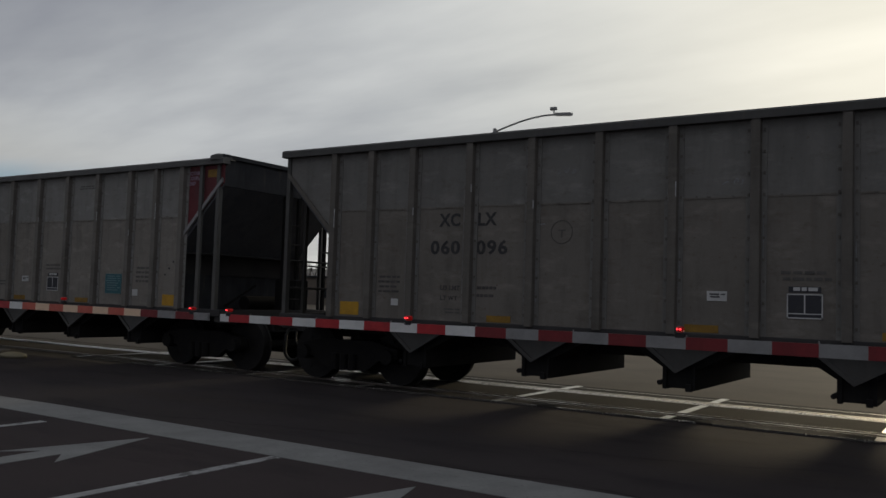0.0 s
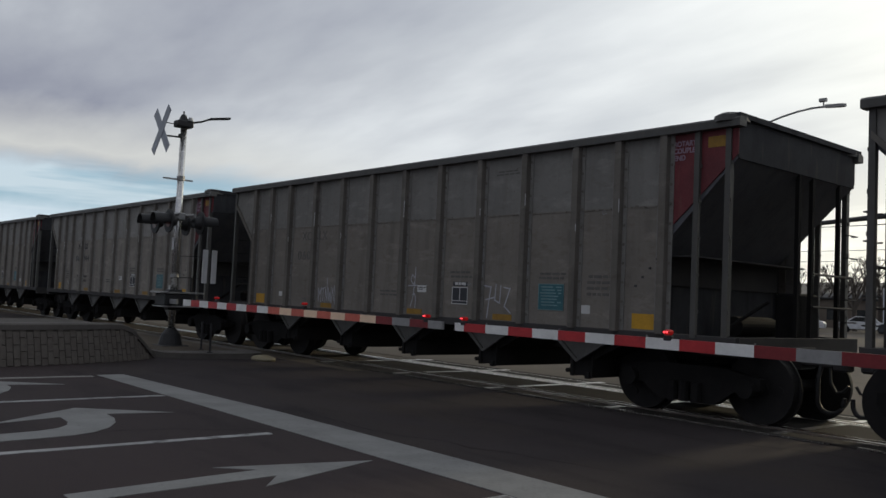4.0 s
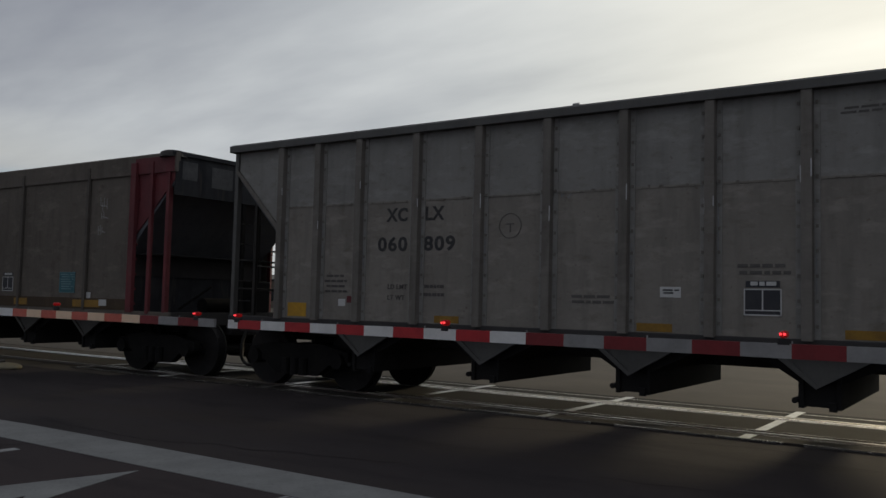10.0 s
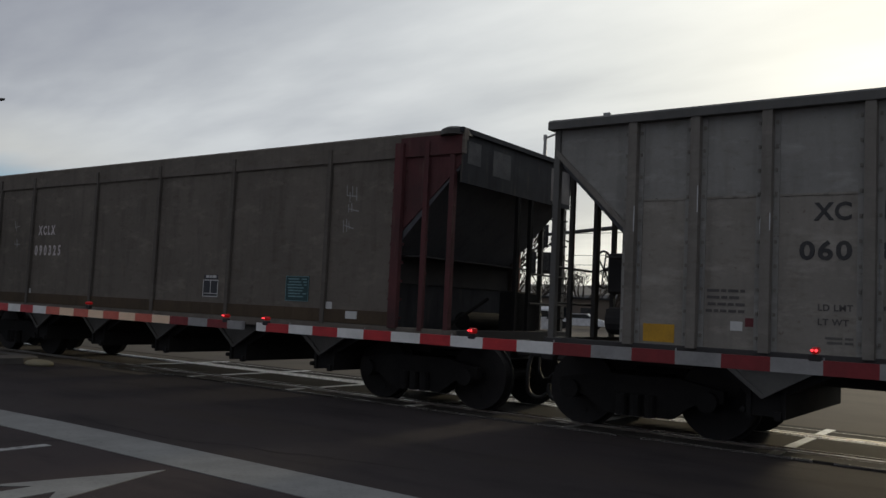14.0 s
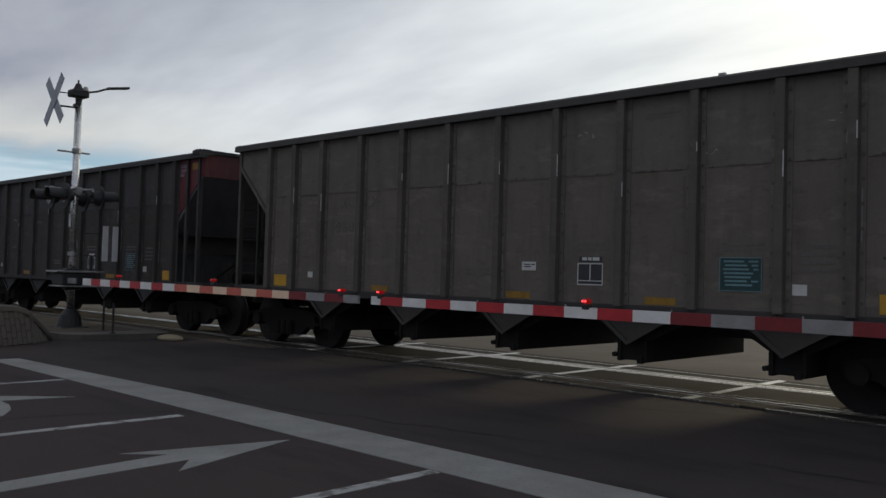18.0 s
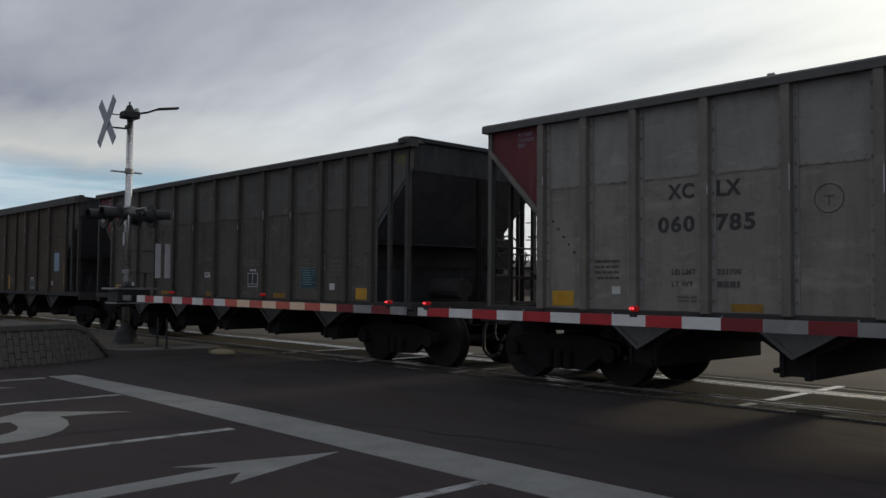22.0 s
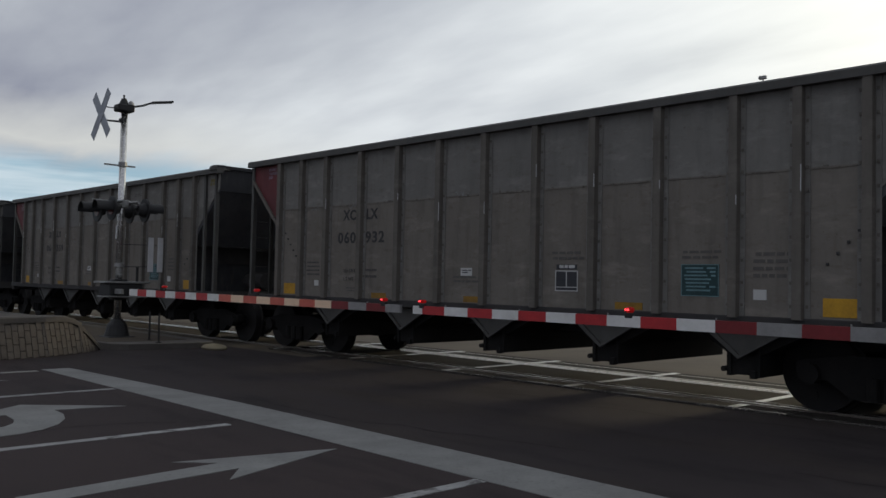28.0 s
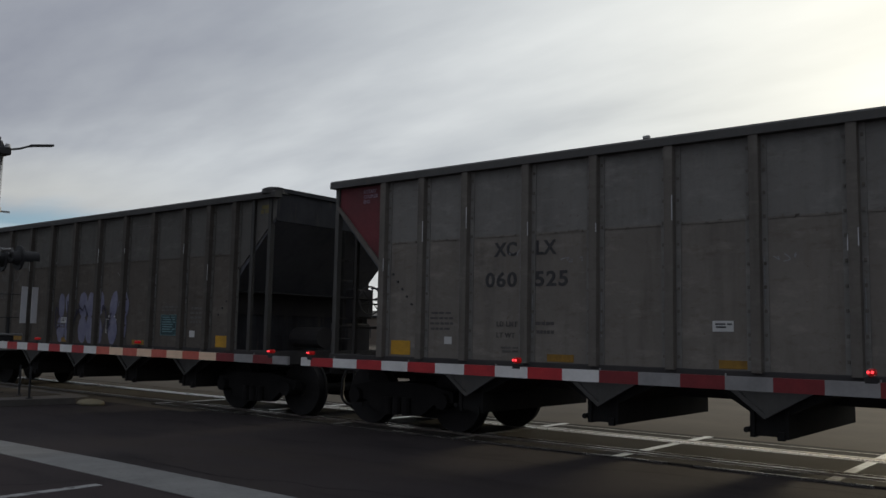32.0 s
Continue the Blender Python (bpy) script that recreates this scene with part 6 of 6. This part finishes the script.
part("emblem", lambda bm: [prism(bm, [(0.75 * math.cos(a), 2.45 + 0.36 * math.sin(a)) for a in (2 * math.pi * k / 20 for k in range(20))], -1.215, -1.205, "y"), box(bm, -1.3, 1.3, -1.215, -1.205, 1.86, 2.0)], "sign_grey", box_trailer, "faint grey oval emblem")
part("chassis", boxes((-3.2, 3.2, -0.5, 0.5, 0.6, 0.9)), "dark_metal", box_trailer)
for x in (-2.4, -1.5, 2.5):
    part("wheel", lambda bm, x=x: [rod(bm, (x, s * 0.8, 0.48), (x, s * 1.1, 0.48), 0.48, seg=18) for s in (-1, 1)], "tyre", box_trailer)


def low_building(name, label, m, w, d, h, mat):
    g = thing(name, label, "building", at=m)
    part("wall", boxes((-w / 2, w / 2, -d / 2, d / 2, -0.1, h)), mat, g)
    part("roof", boxes((-w / 2 - 0.3, w / 2 + 0.3, -d / 2 - 0.3, d / 2 + 0.3, h, h + 0.25), bevel=0.03), "dark_metal", g)
    k = int(w / 3.2)
    for i in range(k):
        x = -w / 2 + (i + 0.5) * w / k
        win = part("window", boxes((x - 0.7, x + 0.7, -d / 2 - 0.03, -d / 2 - 0.005, 0.9, 2.2)), "glass", g)
        part("frame", boxes((x - 0.78, x + 0.78, -d / 2 - 0.05, -d / 2 - 0.001, 0.82, 0.9)), "far_wall", win)
        part("frame", boxes((x - 0.78, x + 0.78, -d / 2 - 0.05, -d / 2 - 0.001, 2.2, 2.28)), "far_wall", win)
    return g


low_building("low_building", "long low brown stucco building with dark windows", pose(*polar(27.5, 116), 0, 0, 22), 26, 8, 3.3, "far_wall")
low_building("low_building", "low pale building beyond the parked cars", pose(*polar(14.2, 124), 0, 0, 12), 18, 8, 3.4, "white_wall")
low_building("low_building", "low brown building at the end of the street", pose(*polar(44, 120), 0, 0, 30), 30, 9, 3.6, "far_wall")


def utility_pole(m):
    g = thing("utility_pole", "weathered wooden utility pole with a crossarm", "utility pole", "utility poles", at=m)
    part("pole", lambda bm: rod(bm, (0, 0, 0), (0, 0, 10.9), 0.17, 0.12, 10), "bark", g, key="utility_shaft")
    part("crossarm", lambda bm: [box(bm, -1.2, 1.2, -0.06, 0.06, 10.2, 10.34), rod(bm, (-0.8, 0, 10.2), (0, 0.1, 9.5), 0.02), rod(bm, (0.8, 0, 10.2), (0, 0.1, 9.5), 0.02)], "bark", g, key="utility_arm")
    for x in (-1.1, -0.5, 0.5, 1.1):
        part("insulator", lambda bm, x=x: rod(bm, (x, 0, 10.34), (x, 0, 10.52), 0.05, 0.03, 8), "galvanised", g, key=("insulator", x))
    part("transformer", lambda bm: [rod(bm, (0.0, -0.35, 8.6), (0.0, -0.35, 9.5), 0.22, seg=12)], "galvanised", g, key="transformer")
    return g


POLES = [polar(13.75, 82), polar(37.0, 100), (25.0, 82.0, 0)]
for p in POLES:
    utility_pole(pose(*p, 0, 0, 8))
for a, b in ((POLES[0], POLES[1]), (POLES[0], POLES[2])):
    for k, z in enumerate((10.5, 10.5, 8.2, 7.2)):
        o = (-1.1, 1.1, 0.0, 0.0)[k]

        def wire(bm, a=a, b=b, z=z, o=o):
            pts = [(a[0] + (b[0] - a[0]) * f + o, a[1] + (b[1] - a[1]) * f, z - 4.0 * 0.7 * f * (1 - f)) for f in (i / 14 for i in range(15))]
            tube(bm, pts, 0.025, 4)
        tagged(part("power_line", wire, "dark_metal"), "thin black overhead power line", "power line", "power lines")


def hills(bm):
    r = random.Random(2)
    prev = None
    for k in range(73):
        az = -60 + k * 2.5
        h = 13 + 6 * noise.noise((k * 0.21, 0.3, 0)) + r.uniform(-0.8, 0.8)
        x, y, _ = polar(az, 420)
        xb, yb, _ = polar(az, 560)
        cur = [bm.verts.new((x, y, -0.4)), bm.verts.new((x * 1.05, y * 1.05, h * 0.75)), bm.verts.new((xb, yb, h * 1.35)), bm.verts.new((xb * 1.2, yb * 1.2, -0.4))]
        if prev:
            for i in range(3):
                bm.faces.new((prev[i], prev[i + 1], cur[i + 1], cur[i]))
        prev = cur
    bmesh.ops.recalc_face_normals(bm, faces=bm.faces[:])


tagged(part("hills", hills, "hill"), "low hazy brown hills on the horizon", "hills", kind="structure")


# ---- brick pavers of the median ----
def paver(bm):
    box(bm, -0.0555, 0.0555, -0.112, 0.112, -0.05, 0.014, 0.009)


u, col = 6.6, 0
while u < 12.85:
    p, nrm, h = median_base(u)
    if h > 0.12:
        back = 0.12 * h / 0.6 + 0.02
        foot, crest = Vector((p.x, p.y, 0.0)), Vector((p.x + nrm.x * back, p.y + nrm.y * back, h))
        length = (crest - foot).length
        upway = (crest - foot).normalized()
        along = Vector((nrm.y, -nrm.x, 0))
        out = along.cross(upway)
        turn = Matrix((along, upway, out)).transposed().to_4x4()
        z = -0.116 if col % 2 else 0.0
        while z + 0.11 < length - 0.06:
            part("brick", paver, "brick", median, key="paver", at=Matrix.Translation(foot + upway * (z + 0.115)) @ turn)
            z += 0.232
    u += 0.117
    col += 1


# ---- what moves ----
def travelled(t):
    return LONG * (9.30 * t + 0.0013 * t * t)


def motions():
    for n, car in TRAIN.items():
        rows = []
        for k in range(9):
            t = 4.0 * k
            rows.append((t, TRACK @ pose(LONG * (-9.82 - 15.78 * n + HALF + SLACK.get(n, 0.0)) + travelled(t), 0, 0)))
        walk(car, rows)
    for e, sets in WHEELSETS.items():
        lead = sets[0]
        steps = [2 * k / FPS for k in range(int(32.0 * FPS / 2) + 1)]
        walk(lead, [(t, pose(0.87 * e, 0, 0.465, 0, math.degrees(travelled(t) / 0.465) % 360, 0)) for t in steps])
        for other in sets[1:]:
            other.rotation_mode = "QUATERNION"
            keys = other.animation_data_create()
            keys.action = lead.animation_data.action
            keys.action_slot = lead.animation_data.action_slot


motions()
